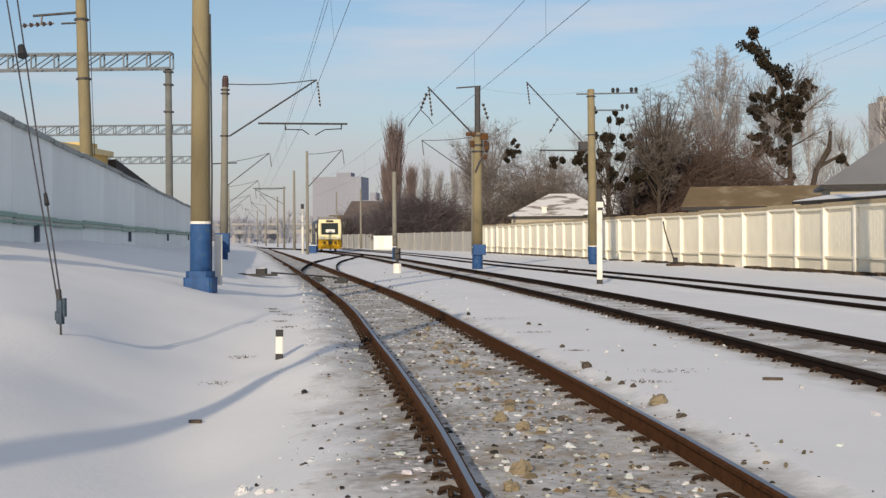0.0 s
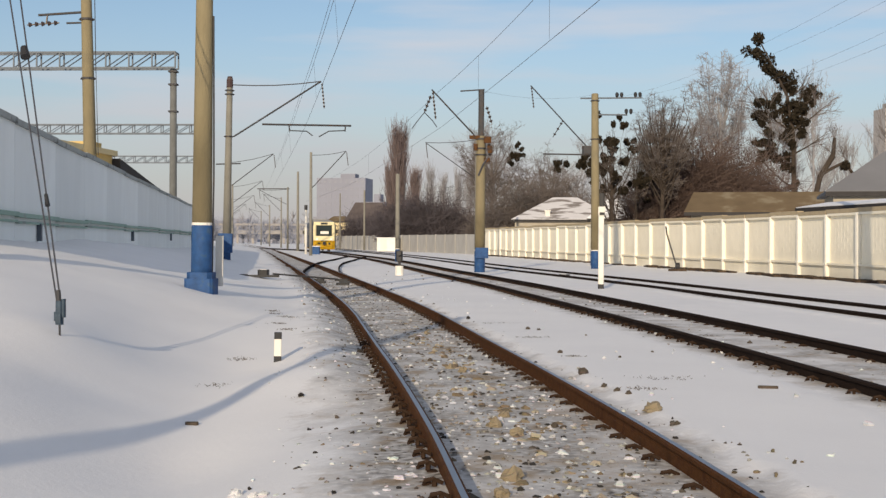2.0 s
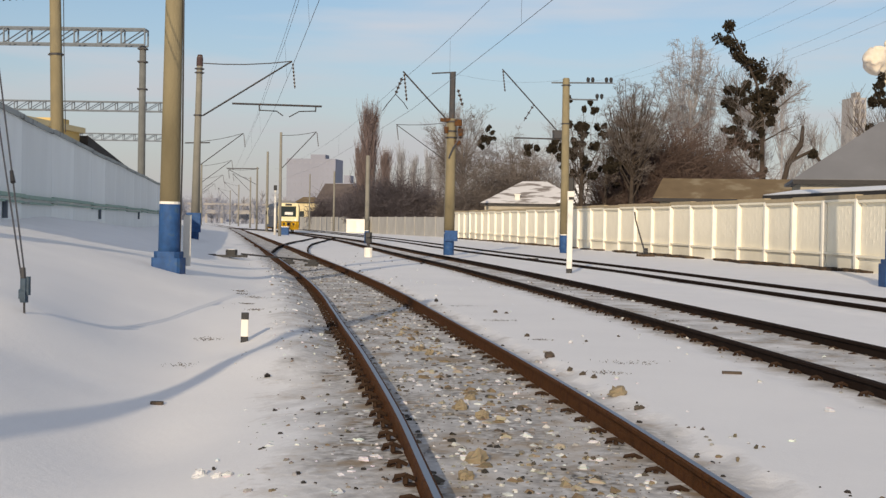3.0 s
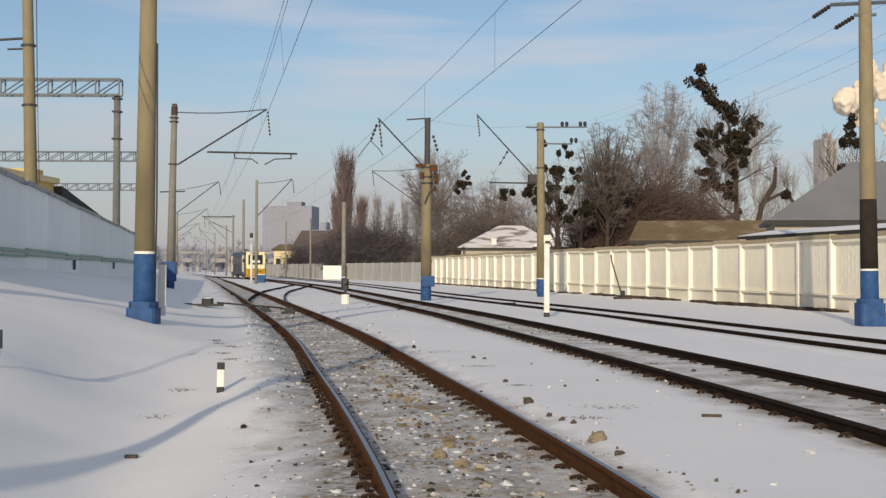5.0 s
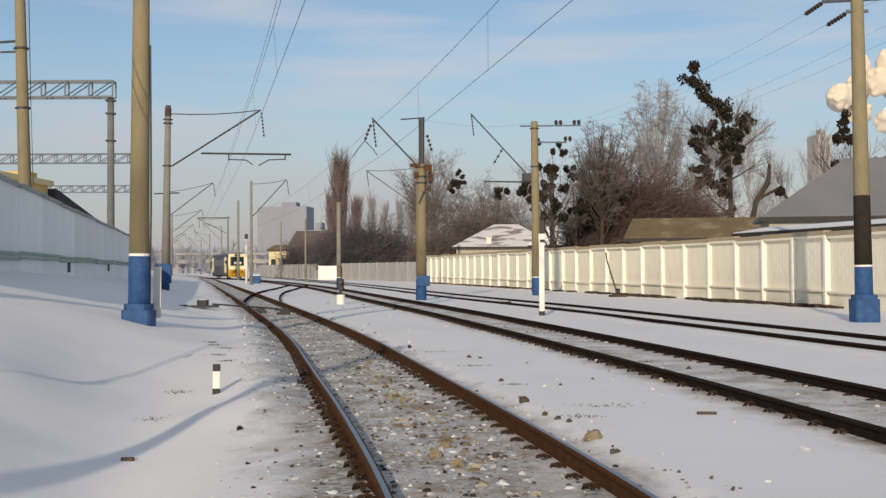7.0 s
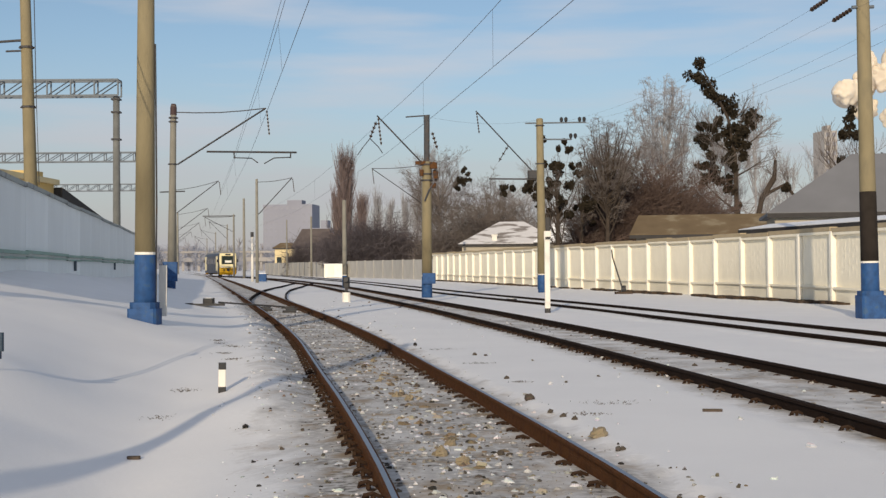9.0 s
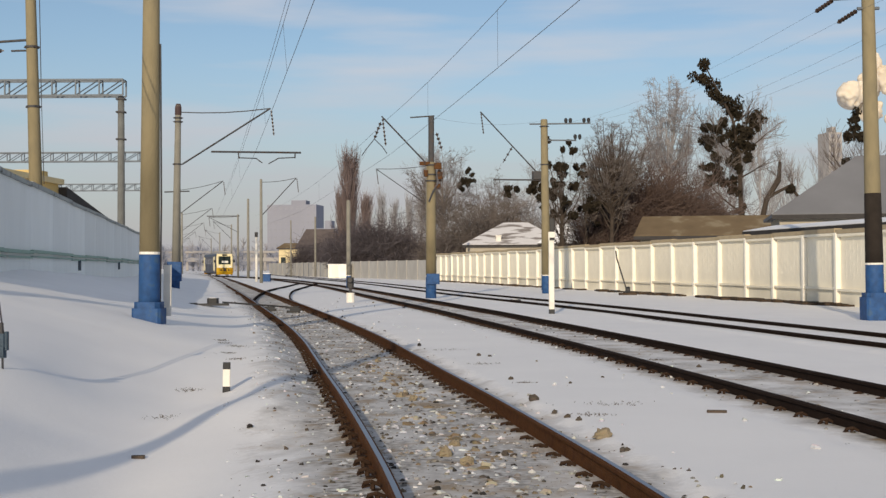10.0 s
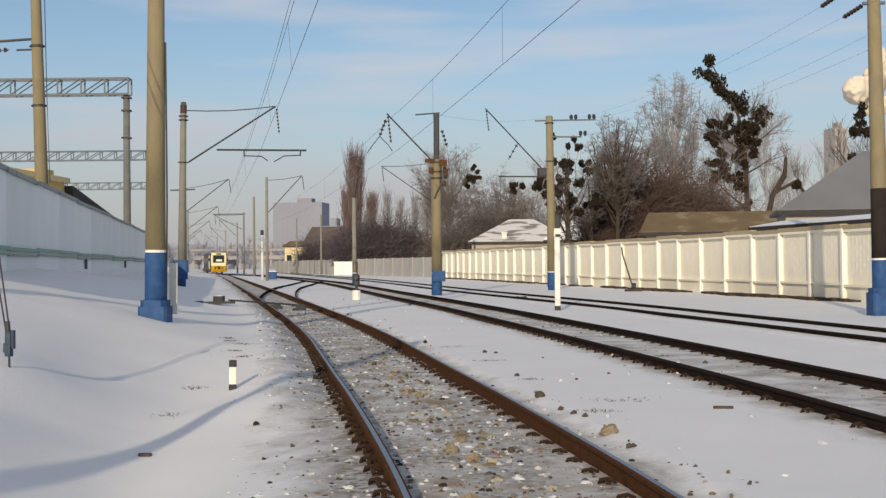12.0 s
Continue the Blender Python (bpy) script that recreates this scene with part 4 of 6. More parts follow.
def crown_tree(x, y, h, base, rx, seed, label, mat, trunk_mat, trunk_r=0.2, limbs=46, twig_r=0.012, skew=0.0, fine=1.0, clumps=(), z=-0.2, fill=0.45):
    """A bare tree whose limbs fan up into a rounded crown from the height base to h, rx wide to each side."""
    rng = random.Random(seed)
    t = thing("tree", pose(x, y, z), label, "tree", "bare winter trees")
    segs, twigs = [], []
    rz, cz = (h - base) / 2, (h + base) / 2
    trunk = [Vector((skew * (k / 6) ** 2 + rng.gauss(0, 0.06), rng.gauss(0, 0.06), (base + rz * 1.1) * k / 6)) for k in range(7)]
    for i, (a, b) in enumerate(zip(trunk, trunk[1:])):
        segs.append((a, b, trunk_r * (1.1 - 0.14 * i), trunk_r * (0.96 - 0.14 * i)))

    def shoots(points, length, count, deep, r):
        for _ in range(count):
            k = rng.uniform(0.3, 1.0) * (len(points) - 1)
            i = min(int(k), len(points) - 2)
            p = points[i].lerp(points[i + 1], k - i)
            d = (points[i + 1] - points[i]).normalized()
            side = Vector((rng.gauss(0, 1), rng.gauss(0, 1), rng.gauss(0, 0.7)))
            d = (d * 0.6 + side.normalized() * 0.8 + Vector((0, 0, 0.04))).normalized()
            l = length * rng.uniform(0.55, 1.2)
            m = p + d * l * 0.5
            e = m + (d + Vector((rng.gauss(0, 0.16), rng.gauss(0, 0.16), 0.05))).normalized() * l * 0.5
            twigs.append((p, m, r, r * 0.8))
            twigs.append((m, e, r * 0.8, r * 0.55))
            if deep:
                shoots([p, m, e], length * 0.55, int((5 if deep > 1 else 4) * fine), deep - 1, r * 0.75)

    for i in range(limbs):
        u, a = rng.uniform(-0.85, 1.0), rng.random() * 2 * math.pi
        k = rng.uniform(fill, 0.98) * (1 + 0.1 * math.sin(3 * a + seed))
        w = math.sqrt(1 - u * u) * k
        tip = Vector((skew + rx * w * math.cos(a), rx * w * math.sin(a), cz + rz * u * (0.35 + 0.65 * k)))
        j = min(5, max(1, int(6 * (base * 0.6 + (tip.z - base) * 0.62) / (base + rz * 1.1))))
        start = trunk[j].lerp(trunk[j + 1], rng.random())
        bend = start.lerp(tip, 0.45) + Vector(((tip.x - start.x) * 0.28, (tip.y - start.y) * 0.28, -0.04 * rx))
        path = []
        for q in range(6):
            v = q / 5
            path.append(start * (1 - v) ** 2 + bend * 2 * v * (1 - v) + tip * v * v + Vector((rng.gauss(0, 0.03), rng.gauss(0, 0.03), 0)) * rx)
        r = trunk_r * 0.26
        for q, (p, e) in enumerate(zip(path, path[1:])):
            segs.append((p, e, max(twig_r * 1.6, r * (1 - 0.17 * q)), max(twig_r * 1.4, r * (0.83 - 0.17 * q))))
        shoots(path, rx * 0.3, int(8 * fine), 2, twig_r * 1.15)
    sticks("trunk", segs, trunk_mat, t, 5)
    sticks("crown", twigs, mat, t, 3)
    for c, r in clumps:
        leafy_clump(rng, c, r, t)
    return t


def poplar(x, y, h, r, seed, label, mat, n=150, z=-0.2):
    rng = random.Random(seed)
    t = thing("tree", pose(x, y, z), label, "tree", "bare winter trees")
    segs, twigs = [(Vector((0, 0, 0)), Vector((0, 0, h * 0.5)), 0.4, 0.25), (Vector((0, 0, h * 0.5)), Vector((0.1, 0, h * 0.97)), 0.25, 0.05)], []
    for i in range(n):
        k = 0.08 + 0.8 * rng.random()
        a = rng.random() * 6.3
        p = Vector((0, 0, h * k))
        d = Vector((0.17 * math.cos(a), 0.17 * math.sin(a), 1)).normalized()
        grow(rng, segs, twigs, p + Vector((math.cos(a), math.sin(a), 0)) * r * 0.35 * rng.random(), d, min(h * 0.3, h * (1.02 - k)) * (0.6 + 0.5 * rng.random()), 0.05, 1, 0.3, 0.02, 0.5)
    sticks("trunk", segs, M_BARK, t, 5)
    sticks("crown", twigs, mat, t, 3)


# the leaning one, hung with mistletoe
lean_tree = thing("tree", pose(26.2, 110, -0.2), "tall leaning bare tree crowded with dark mistletoe", "tree", "bare winter trees")
_rng = random.Random(3)
_segs, _tw = [], []
_p = Vector((0.0, 0, 0))
for _q, _r in ((Vector((0.15, 0, 7)), 0.24), (Vector((0.05, 0, 11.5)), 0.19), (Vector((-0.5, 0, 14.8)), 0.13), (Vector((-1.9, 0, 17.6)), 0.09), (Vector((-3.1, 0, 20.0)), 0.05)):
    _segs.append((_p, _q, _r + 0.04, _r))
    _p = _q
for _z, _dx, _l in ((6.5, -1, 4.0), (8.5, -1, 4.2), (9.5, 1, 2.5), (11.5, -1, 3.6), (11.8, 1, 3.0), (13.0, -1, 3.4), (13.2, 1, 2.6), (14.6, 1, 2.2), (16, -1, 1.4), (5.0, -1, 3.0)):
    grow(_rng, _segs, _tw, Vector((0.05 - max(0, _z - 12) * 0.25, 0, _z)), Vector((_dx, _rng.gauss(0, 0.5), 0.45)).normalized(), _l, 0.09, 2, 0.6, 0.016)
sticks("trunk", _segs, M_BARK, lean_tree, 6)
sticks("crown", _tw, M_TWIG, lean_tree, 3)
for _x, _z, _r in ((-3.2, 19.8, 0.75), (-3.5, 18.7, 0.75), (-2.5, 18.1, 0.8), (-1.9, 17.2, 0.75), (-1.2, 16.4, 0.85), (-0.5, 15.7, 0.75), (-0.1, 15.1, 0.6), (1.2, 14.7, 0.65), (1.0, 13.6, 0.45), (-2.6, 13.0, 0.6), (-2.0, 14.0, 0.6), (-1.2, 14.4, 0.55), (-0.3, 13.9, 0.75), (0.2, 13.0, 0.7), (0.7, 12.3, 0.6), (-0.4, 12.4, 0.75), (-0.5, 11.3, 0.6), (-0.3, 10.4, 0.55), (-2.9, 12.2, 0.5), (-2.2, 11.4, 0.45), (-2.0, 10.5, 0.35), (0.9, 11.3, 0.4), (-1.9, 9.4, 0.7), (-2.7, 9.2, 0.55), (-1.2, 9.0, 0.5), (-0.6, 8.4, 0.6), (-0.3, 9.3, 0.45), (0.2, 6.6, 0.4), (0.1, 5.6, 0.35), (1.1, 5.4, 0.3), (-1.7, 12.9, 0.4), (1.9, 15.0, 0.6), (1.6, 14.2, 0.4), (-3.2, 14.0, 0.5), (-3.0, 13.2, 0.4), (0.1, 13.7, 0.5), (1.1, 13.3, 0.4), (-2.9, 10.5, 0.5), (-2.0, 10.2, 0.5)):
    leafy_clump(_rng, (_x, _rng.gauss(0, 0.5), _z + 0.1), _r, lean_tree)

_c = random.Random(8)


def hung(n, x0, x1, z0, z1, r0, r1):
    """Places and radii of mistletoe clumps scattered through a crown."""
    return [((_c.uniform(x0, x1), _c.uniform(-1.2, 1.2), _c.uniform(z0, z1)), _c.uniform(r0, r1)) for _ in range(n)]


crown_tree(12.8, 97, 13.9, 6.6, 2.75, 21, "round-crowned bare tree with fine grey-brown twigs", M_TWIG, M_BARK, 0.27, 64, 0.0125, 0.1, fill=0.7)
crown_tree(8.6, 94, 11.2, 4.0, 2.2, 22, "bare tree with many dark mistletoe balls behind the fence", M_TWIG, M_BARK, 0.27, 22, 0.010, -0.2, 0.8, hung(26, -1.5, 2.6, 5.0, 11.4, 0.15, 0.33) + hung(7, -1.0, -0.2, 5.0, 9.5, 0.2, 0.36))
crown_tree(10.9, 99, 10.6, 3.6, 2.0, 32, "bare tree hung with small mistletoe balls", M_TWIG, M_BARK, 0.2, 18, 0.010, 0.1, 0.8, hung(18, -2.0, 1.9, 5.0, 10.6, 0.15, 0.3))
# haze is put into this far trunk as the paler twig colour
crown_tree(6.6, 150, 10.8, 4.5, 3.6, 23, "small bare tree with mistletoe balls", M_TWIG, M_TWIG, 0.2, 26, 0.014, 0, 0.8, [((-5.2, 0, 12.2), 0.42), ((-4.6, 0, 13.6), 0.4), ((-4.2, 0, 12.6), 0.4), ((0.3, 0, 11.4), 0.5), ((1.4, 0, 11.1), 0.5), ((0.3, 0, 10.5), 0.42), ((3.8, 0, 12.1), 0.5), ((3.0, 0, 11.0), 0.5)] + hung(9, 2.6, 5.0, 8.5, 12.0, 0.3, 0.5))
crown_tree(27.4, 150, 25.5, 13.0, 4.3, 24, "tall frosted bare tree with a rounded crown in the haze", M_TWIG_FROST_HAZE, M_TWIG_FROST_HAZE, 0.28, 70, 0.020, -0.8, 1.15, fill=0.75)
crown_tree(21.8, 158, 19.0, 10.0, 3.2, 25, "frosted bare tree in the haze", M_TWIG_FROST_HAZE, M_TWIG_FROST_HAZE, 0.22, 40, 0.018, 0)
crown_tree(38.3, 150, 24.2, 13.0, 2.9, 33, "faint frosted tree behind the leaning tree", M_TWIG_FROST_HAZE, M_TWIG_FROST_HAZE, 0.18, 24, 0.014, 0, 0.8)
bare_tree(41.0, 170, 20.0, 26, "frosted bare tree far behind the roofs", M_TWIG_FROST_HAZE, 0.26, 0.72, 0.018, 0.35, 0.22, dense=1.3)
bare_tree(34.3, 120, 11.0, 27, "thin frosted tree between the roofs", M_TWIG_FROST_HAZE, 0.13, 0.45, 0.013, 0.35, 0.35, levels=3)
bare_tree(31.0, 118, 8.5, 28, "thin frosted tree between the roofs", M_TWIG_FROST_HAZE, 0.12, 0.45, 0.013, 0.35, 0.35, levels=3)
bare_tree(39.5, 125, 12.0, 29, "thin frosted tree behind the grey roof", M_TWIG_FROST_HAZE, 0.14, 0.5, 0.013, 0.35, 0.3, levels=3)
bare_tree(28.6, 85, 9.6, 30, "bare tree with mistletoe behind the grey roof", M_TWIG, 0.2, 0.6, 0.012, 0.35, 0.25, levels=3, clumps=[((_c.uniform(-1.3, 1.3), _c.uniform(-1, 1), _c.uniform(6.5, 12.0)), _c.uniform(0.3, 0.48)) for _ in range(9)])
bare_tree(33.5, 88, 9.6, 31, "bare tree with mistletoe behind the grey roof", M_TWIG_BROWN, 0.2, 0.6, 0.014, 0.35, 0.25, levels=3, clumps=[((_c.uniform(-2.0, 2.0), _c.uniform(-1, 1), _c.uniform(7.5, 11.0)), _c.uniform(0.4, 0.6)) for _ in range(8)])


def pollard():
    """The lopped tree with thick broken limbs."""
    t = thing("tree", pose(22.9, 90, -0.2), "lopped bare tree with thick broken limbs", "tree", "bare winter trees")
    V = Vector
    segs = [(V((0, 0, 0)), V((0.1, 0, 4.4)), 0.26, 0.24), (V((0.1, 0, 4.4)), V((0.55, 0, 6.4)), 0.22, 0.2), (V((0.55, 0, 6.4)), V((1.5, 0, 8.0)), 0.2, 0.22), (V((1.5, 0, 8.0)), V((1.6, 0, 9.3)), 0.17, 0.12), (V((0.8, 0, 6.7)), V((2.5, 0, 7.6)), 0.13, 0.1), (V((2.6, 0.2, 7.2)), V((5.8, 0.2, 3.2)), 0.11, 0.14), (V((5.8, 0.2, 3.2)), V((6.2, 0.2, 5.6)), 0.1, 0.06), (V((6.2, 0.2, 3.0)), V((9.0, 0.4, 6.4)), 0.08, 0.05)]
    tw = []
    rng = random.Random(9)
    for p in (V((1.6, 0, 9.2)), V((1.5, 0, 8.0)), V((2.5, 0, 7.6)), V((0.4, 0, 6.0))):
        for _ in range(3):
            grow(rng, segs, tw, p, V((rng.gauss(0, 0.6), rng.gauss(0, 0.6), 1)).normalized(), 0.9, 0.03, 1, 0.6, 0.014)
    sticks("trunk", segs, M_BARK, t, 7)
    sticks("crown", tw, M_TWIG, t, 3)
    leafy_clump(rng, (2.3, 0, 7.2), 0.35, t)
    leafy_clump(rng, (6.0, 0.2, 3.6), 0.4, t)


pollard()
for i, (x, y, rx, ry, h) in enumerate(((15.8, 104, 2.3, 2.0, 10.6), (18.4, 105, 2.4, 2.0, 10.0), (20.8, 106, 2.0, 2.0, 8.2), (13.4, 102, 1.7, 2.0, 6.6), (23.2, 108, 1.5, 2.0, 5.0))):
    thicket(x, y, rx, ry, h, 40 + i, "dense red-brown bare bushes behind the fence", M_TWIG_BROWN, 190, 0.014)
for i, (x, y, rx, ry, h) in enumerate(((3.4, 150, 3.2, 3.0, 9.6), (8.0, 152, 3.0, 3.0, 7.6), (-0.6, 152, 2.6, 3.0, 6.0), (12.0, 150, 3.0, 3.0, 7.0))):
    thicket(x, y, rx, ry, h, 50 + i, "dense grey-brown bare bushes far behind the fence", M_TWIG, 130, 0.018)
for i, (x, y, rx, ry, h) in enumerate(((-9.8, 170, 4.2, 3.5, 8.6), (-13.5, 172, 3.2, 3.0, 7.0), (-17.5, 190, 3.0, 3.0, 6.2), (-23.5, 207, 3.2, 3.0, 6.0), (-19.5, 198, 2.6, 3.0, 5.6), (-7.0, 168, 2.4, 3.0, 6.0), (-3.0, 165, 3.0, 3.0, 4.0))):
    thicket(x, y, rx, ry, h, 60 + i, "dark bare thicket beyond the far fence", M_TWIG_DARK, 120, 0.022)
poplar(-16.4, 190, 17.8, 2.2, 71, "tall narrow bare poplar in the haze", M_TWIG_POPLAR, 260)
poplar(-13.6, 188, 11.5, 1.6, 72, "narrow bare poplar in the haze", M_TWIG_POPLAR, 120)
poplar(-18.0, 194, 13.0, 1.5, 73, "narrow bare poplar in the haze", M_TWIG_POPLAR, 120)
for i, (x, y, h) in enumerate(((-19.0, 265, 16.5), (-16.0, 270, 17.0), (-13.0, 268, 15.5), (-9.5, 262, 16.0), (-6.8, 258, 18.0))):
    poplar(x, y, h, 1.5, 80 + i, "narrow frosted poplar far off", M_TWIG_FROST_HAZE, 60)
# twig-coloured trunks on these two, again painted in for haze
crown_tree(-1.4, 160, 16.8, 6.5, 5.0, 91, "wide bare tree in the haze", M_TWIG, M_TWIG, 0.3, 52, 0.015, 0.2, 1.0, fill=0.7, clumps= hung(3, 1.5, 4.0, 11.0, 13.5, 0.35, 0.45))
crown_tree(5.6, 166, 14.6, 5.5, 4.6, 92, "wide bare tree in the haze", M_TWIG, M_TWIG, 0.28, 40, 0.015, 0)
bare_tree(-3.6, 178, 15.0, 93, "wide frosted tree in the haze", M_TWIG_FROST_HAZE, 0.3, 0.7, 0.014, 0.25, 0.15)
bare_tree(11.5, 170, 13.0, 94, "wide frosted tree in the haze", M_TWIG_FROST_HAZE, 0.3, 0.7, 0.014, 0.25, 0.15)


# ---- houses and distance ----
M_ROOF_SNOW = material("slate_under_thin_snow", (0.62, 0.61, 0.62), 0.85, 0, 1.1, 0.1, 0.5, 14, (0.20, 0.18, 0.17), 0.54, (0.35, 1.6, 1.6))
M_ROOF_BROWN = material("brown_asbestos_slate", (0.17, 0.125, 0.075), 0.9, 0, 0.8, 0.2, 0.6, 10, (0.22, 0.18, 0.12), 0.58)
M_ROOF_GREY = material("grey_sheet_roof", (0.165, 0.168, 0.18), 0.75, 0, 0.5, 0.12, 0.3, 10)
M_EAVE = material("dark_eave_boards", (0.035, 0.032, 0.032), 0.8, 0, 2, 0.2, 0.3, 20)
M_YELLOW_WALL = material("ochre_plaster", (0.60, 0.45, 0.20), 0.9, 0, 0.6, 0.12, 0.3, 20, (0.52, 0.39, 0.19), 0.6)
M_PLASTER = material("pale_plaster", (0.42, 0.38, 0.31), 0.9, 0, 0.7, 0.12, 0.3, 20)
M_CORNICE = material("pale_yellow_cornice", (0.66, 0.55, 0.33), 0.9, 0, 0.8, 0.1, 0.3, 20)
# winter haze is mixed into these far colours; windows barely differ from walls
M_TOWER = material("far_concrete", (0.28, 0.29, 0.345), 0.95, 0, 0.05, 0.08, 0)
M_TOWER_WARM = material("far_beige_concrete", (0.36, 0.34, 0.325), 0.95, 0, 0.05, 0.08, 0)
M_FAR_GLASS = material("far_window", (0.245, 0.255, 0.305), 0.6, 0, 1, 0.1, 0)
M_DARK_ROOF = material("dark_tile_roof", (0.12, 0.10, 0.095), 0.9, 0, 0.6, 0.2, 0.3, 10)
M_STEAM = material("steam", (0.70, 0.62, 0.51), 1.0, 0, 0.05, 0.04, 0)
_soft = M_STEAM.node_tree.nodes["Principled BSDF"].inputs
_soft["Subsurface Weight"].default_value, _soft["Subsurface Scale"].default_value = 1.0, 3.0
_soft["Subsurface Radius"].default_value = (1.0, 0.95, 0.9)


def gable_roof(bm, x0, x1, y0, y1, z0, z1, hip=0.0, thick=0.16):
    """A roof with its ridge along x; hip draws the ridge in at its ends."""
    ym = (y0 + y1) / 2
    a = [bm.verts.new(v) for v in ((x0, y0, z0), (x1, y0, z0), (x1, y1, z0), (x0, y1, z0), (x0 + hip, ym, z1), (x1 - hip, ym, z1))]
    b = [bm.verts.new(v) for v in ((x0, y0, z0 - thick), (x1, y0, z0 - thick), (x1, y1, z0 - thick), (x0, y1, z0 - thick))]
    for f in ((0, 1, 5, 4), (2, 3, 4, 5), (3, 0, 4), (1, 2, 5)):
        bm.faces.new([a[i] for i in f])
    for i in range(4):
        bm.faces.new((b[i], b[(i + 1) % 4], a[(i + 1) % 4], a[i]))
    bm.faces.new(b[::-1])


def house(x, y, turn, size, eave, ridge, hip, roof_mat, wall_mat, label, chimney=None, windows=3):
    h = thing("house", pose(x, y, -0.2, 0, 0, turn), label, "house", "houses behind the fence")
    w, d = size
    bm = bmesh.new()
    box(bm, (0, 0, eave / 2), (w - 0.8, d - 0.8, eave))
    part("wall", bm, wall_mat, h)
    bm = bmesh.new()
    gable_roof(bm, -w / 2, w / 2, -d / 2, d / 2, eave + 0.15, ridge, hip)
    part("roof", bm, roof_mat, h)
    bm = bmesh.new()
    box(bm, (0, -d / 2 - 0.03, eave), (w, 0.05, 0.22))
    part("eave_board", bm, M_EAVE, h)
    for i in range(windows):
        bm = bmesh.new()
        box(bm, (-w / 2 + (i + 0.7) * w / (windows + 0.4), -d / 2 + 0.38, eave * 0.55), (1.0, 0.08, 1.3))
        part("window", bm, M_GLASS, h)
    if chimney:
        bm = bmesh.new()
        box(bm, (chimney[0], chimney[1], chimney[2]), (0.55, 0.55, 1.3), bevel=0.03)
        box(bm, (chimney[0], chimney[1], chimney[2] + 0.68), (0.68, 0.68, 0.12))
        part("chimney", bm, M_WHITE, h, "whitewashed chimney")
    return h


house(7.0, 134, -4, (11.5, 8.0), 3.8, 6.45, 4.4, M_ROOF_SNOW, M_PLASTER, "low house with a hipped slate roof under thin snow", (-1.8, -3.2, 4.2))
house(12.0, 131, -4, (5.6, 5.0), 3.9, 6.3, 2.4, M_SNOW, M_PLASTER, "house wing with a snow-white hipped roof", None, 1)
house(16.3, 77, -12, (9.0, 6.0), 3.3, 4.75, 0.4, M_ROOF_BROWN, M_PLASTER, "shed with a brown slate roof", None, 2)
house(23.0, 63.5, -11.5, (12.4, 8.0), 4.0, 7.35, 4.6, M_ROOF_GREY, M_PLASTER, "house with a tall grey hipped sheet roof", None, 3)
house(17.05, 47.8, -78.7, (19.0, 3.0), 3.05, 3.45, 0.2, M_SNOW, M_PLASTER, "long low shed with snow on its roof behind the fence", None, 0)


def ochre_building():
    b = thing("building", pose(-22.4, 68.0, -0.3, 0, 0, -3), "ochre plastered railway building with a pale cornice", "building")
    bm = bmesh.new()
    box(bm, (-6, -17, 3.25), (12, 34, 6.5))
    part("wall", bm, M_YELLOW_WALL, b)
    bm = bmesh.new()
    box(bm, (-6, -17, 6.6), (12.5, 34.5, 0.3))
    part("cornice", bm, M_CORNICE, b, "pale yellow cornice")
    bm = bmesh.new()
    box(bm, (-2.5, -0.6, 6.95), (3.6, 1.6, 0.5))
    part("parapet", bm, M_YELLOW_WALL, b)
    bm = bmesh.new()
    vs = [bm.verts.new(v) for v in ((0.5, 0, 6.3), (-8, 0, 6.3), (-8, 6.5, 4.9), (0.5, 6.5, 4.9), (0.5, 0, 0), (-8, 0, 0), (-8, 6.5, 0), (0.5, 6.5, 0))]
    for f in ((0, 1, 2, 3), (4, 7, 6, 5), (0, 3, 7, 4), (1, 5, 6, 2), (2, 6, 7, 3), (0, 4, 5, 1)):
        bm.faces.new([vs[i] for i in f])
    part("lean_to", bm, M_EAVE, b, "dark sloping lean-to roof")
    for i in range(6):
        bm = bmesh.new()
        box(bm, (0.02, -3 - i * 5, 3.6), (0.1, 1.4, 2.0))
        part("window", bm, M_GLASS, b)


ochre_building()


def tower_block(x, y, turn, w, d, h, floors, bays, mat, label):
    t = thing("tower_block", pose(x, y, -0.5, 0, 0, turn), label, "apartment block", "far apartment blocks")
    bm = bmesh.new()
    box(bm, (0, 0, h / 2), (w, d, h))
    box(bm, (w * 0.1, 0, h + 1.0), (w * 0.3, d * 0.5, 2.0))
    part("wall", bm, mat, t)
    bm = bmesh.new()
    box(bm, (0, 0, 0), (w / bays * 0.5, 0.12, h / floors * 0.45))
    pane = None
    for i in range(floors):
        for j in range(bays):
            if pane is None:
                pane = c = part("window", bm, M_FAR_GLASS, t)
            else:
                c = new("window", pane.data)
                c.parent = t
            c.matrix_basis = pose(-w / 2 + (j + 0.5) * w / bays, -d / 2 - 0.04, (i + 0.55) * h / floors)
    return t


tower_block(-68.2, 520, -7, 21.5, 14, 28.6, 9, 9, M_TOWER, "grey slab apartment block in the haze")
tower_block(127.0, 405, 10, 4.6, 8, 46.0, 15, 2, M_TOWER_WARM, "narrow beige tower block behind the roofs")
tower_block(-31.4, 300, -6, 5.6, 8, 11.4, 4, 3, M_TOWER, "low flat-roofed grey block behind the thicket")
house(-25.3, 228, -8, (7.4, 8.0), 5.2, 8.8, 1.0, M_DARK_ROOF, M_PLASTER, "house with a dark steep roof beyond the fence", None, 2)
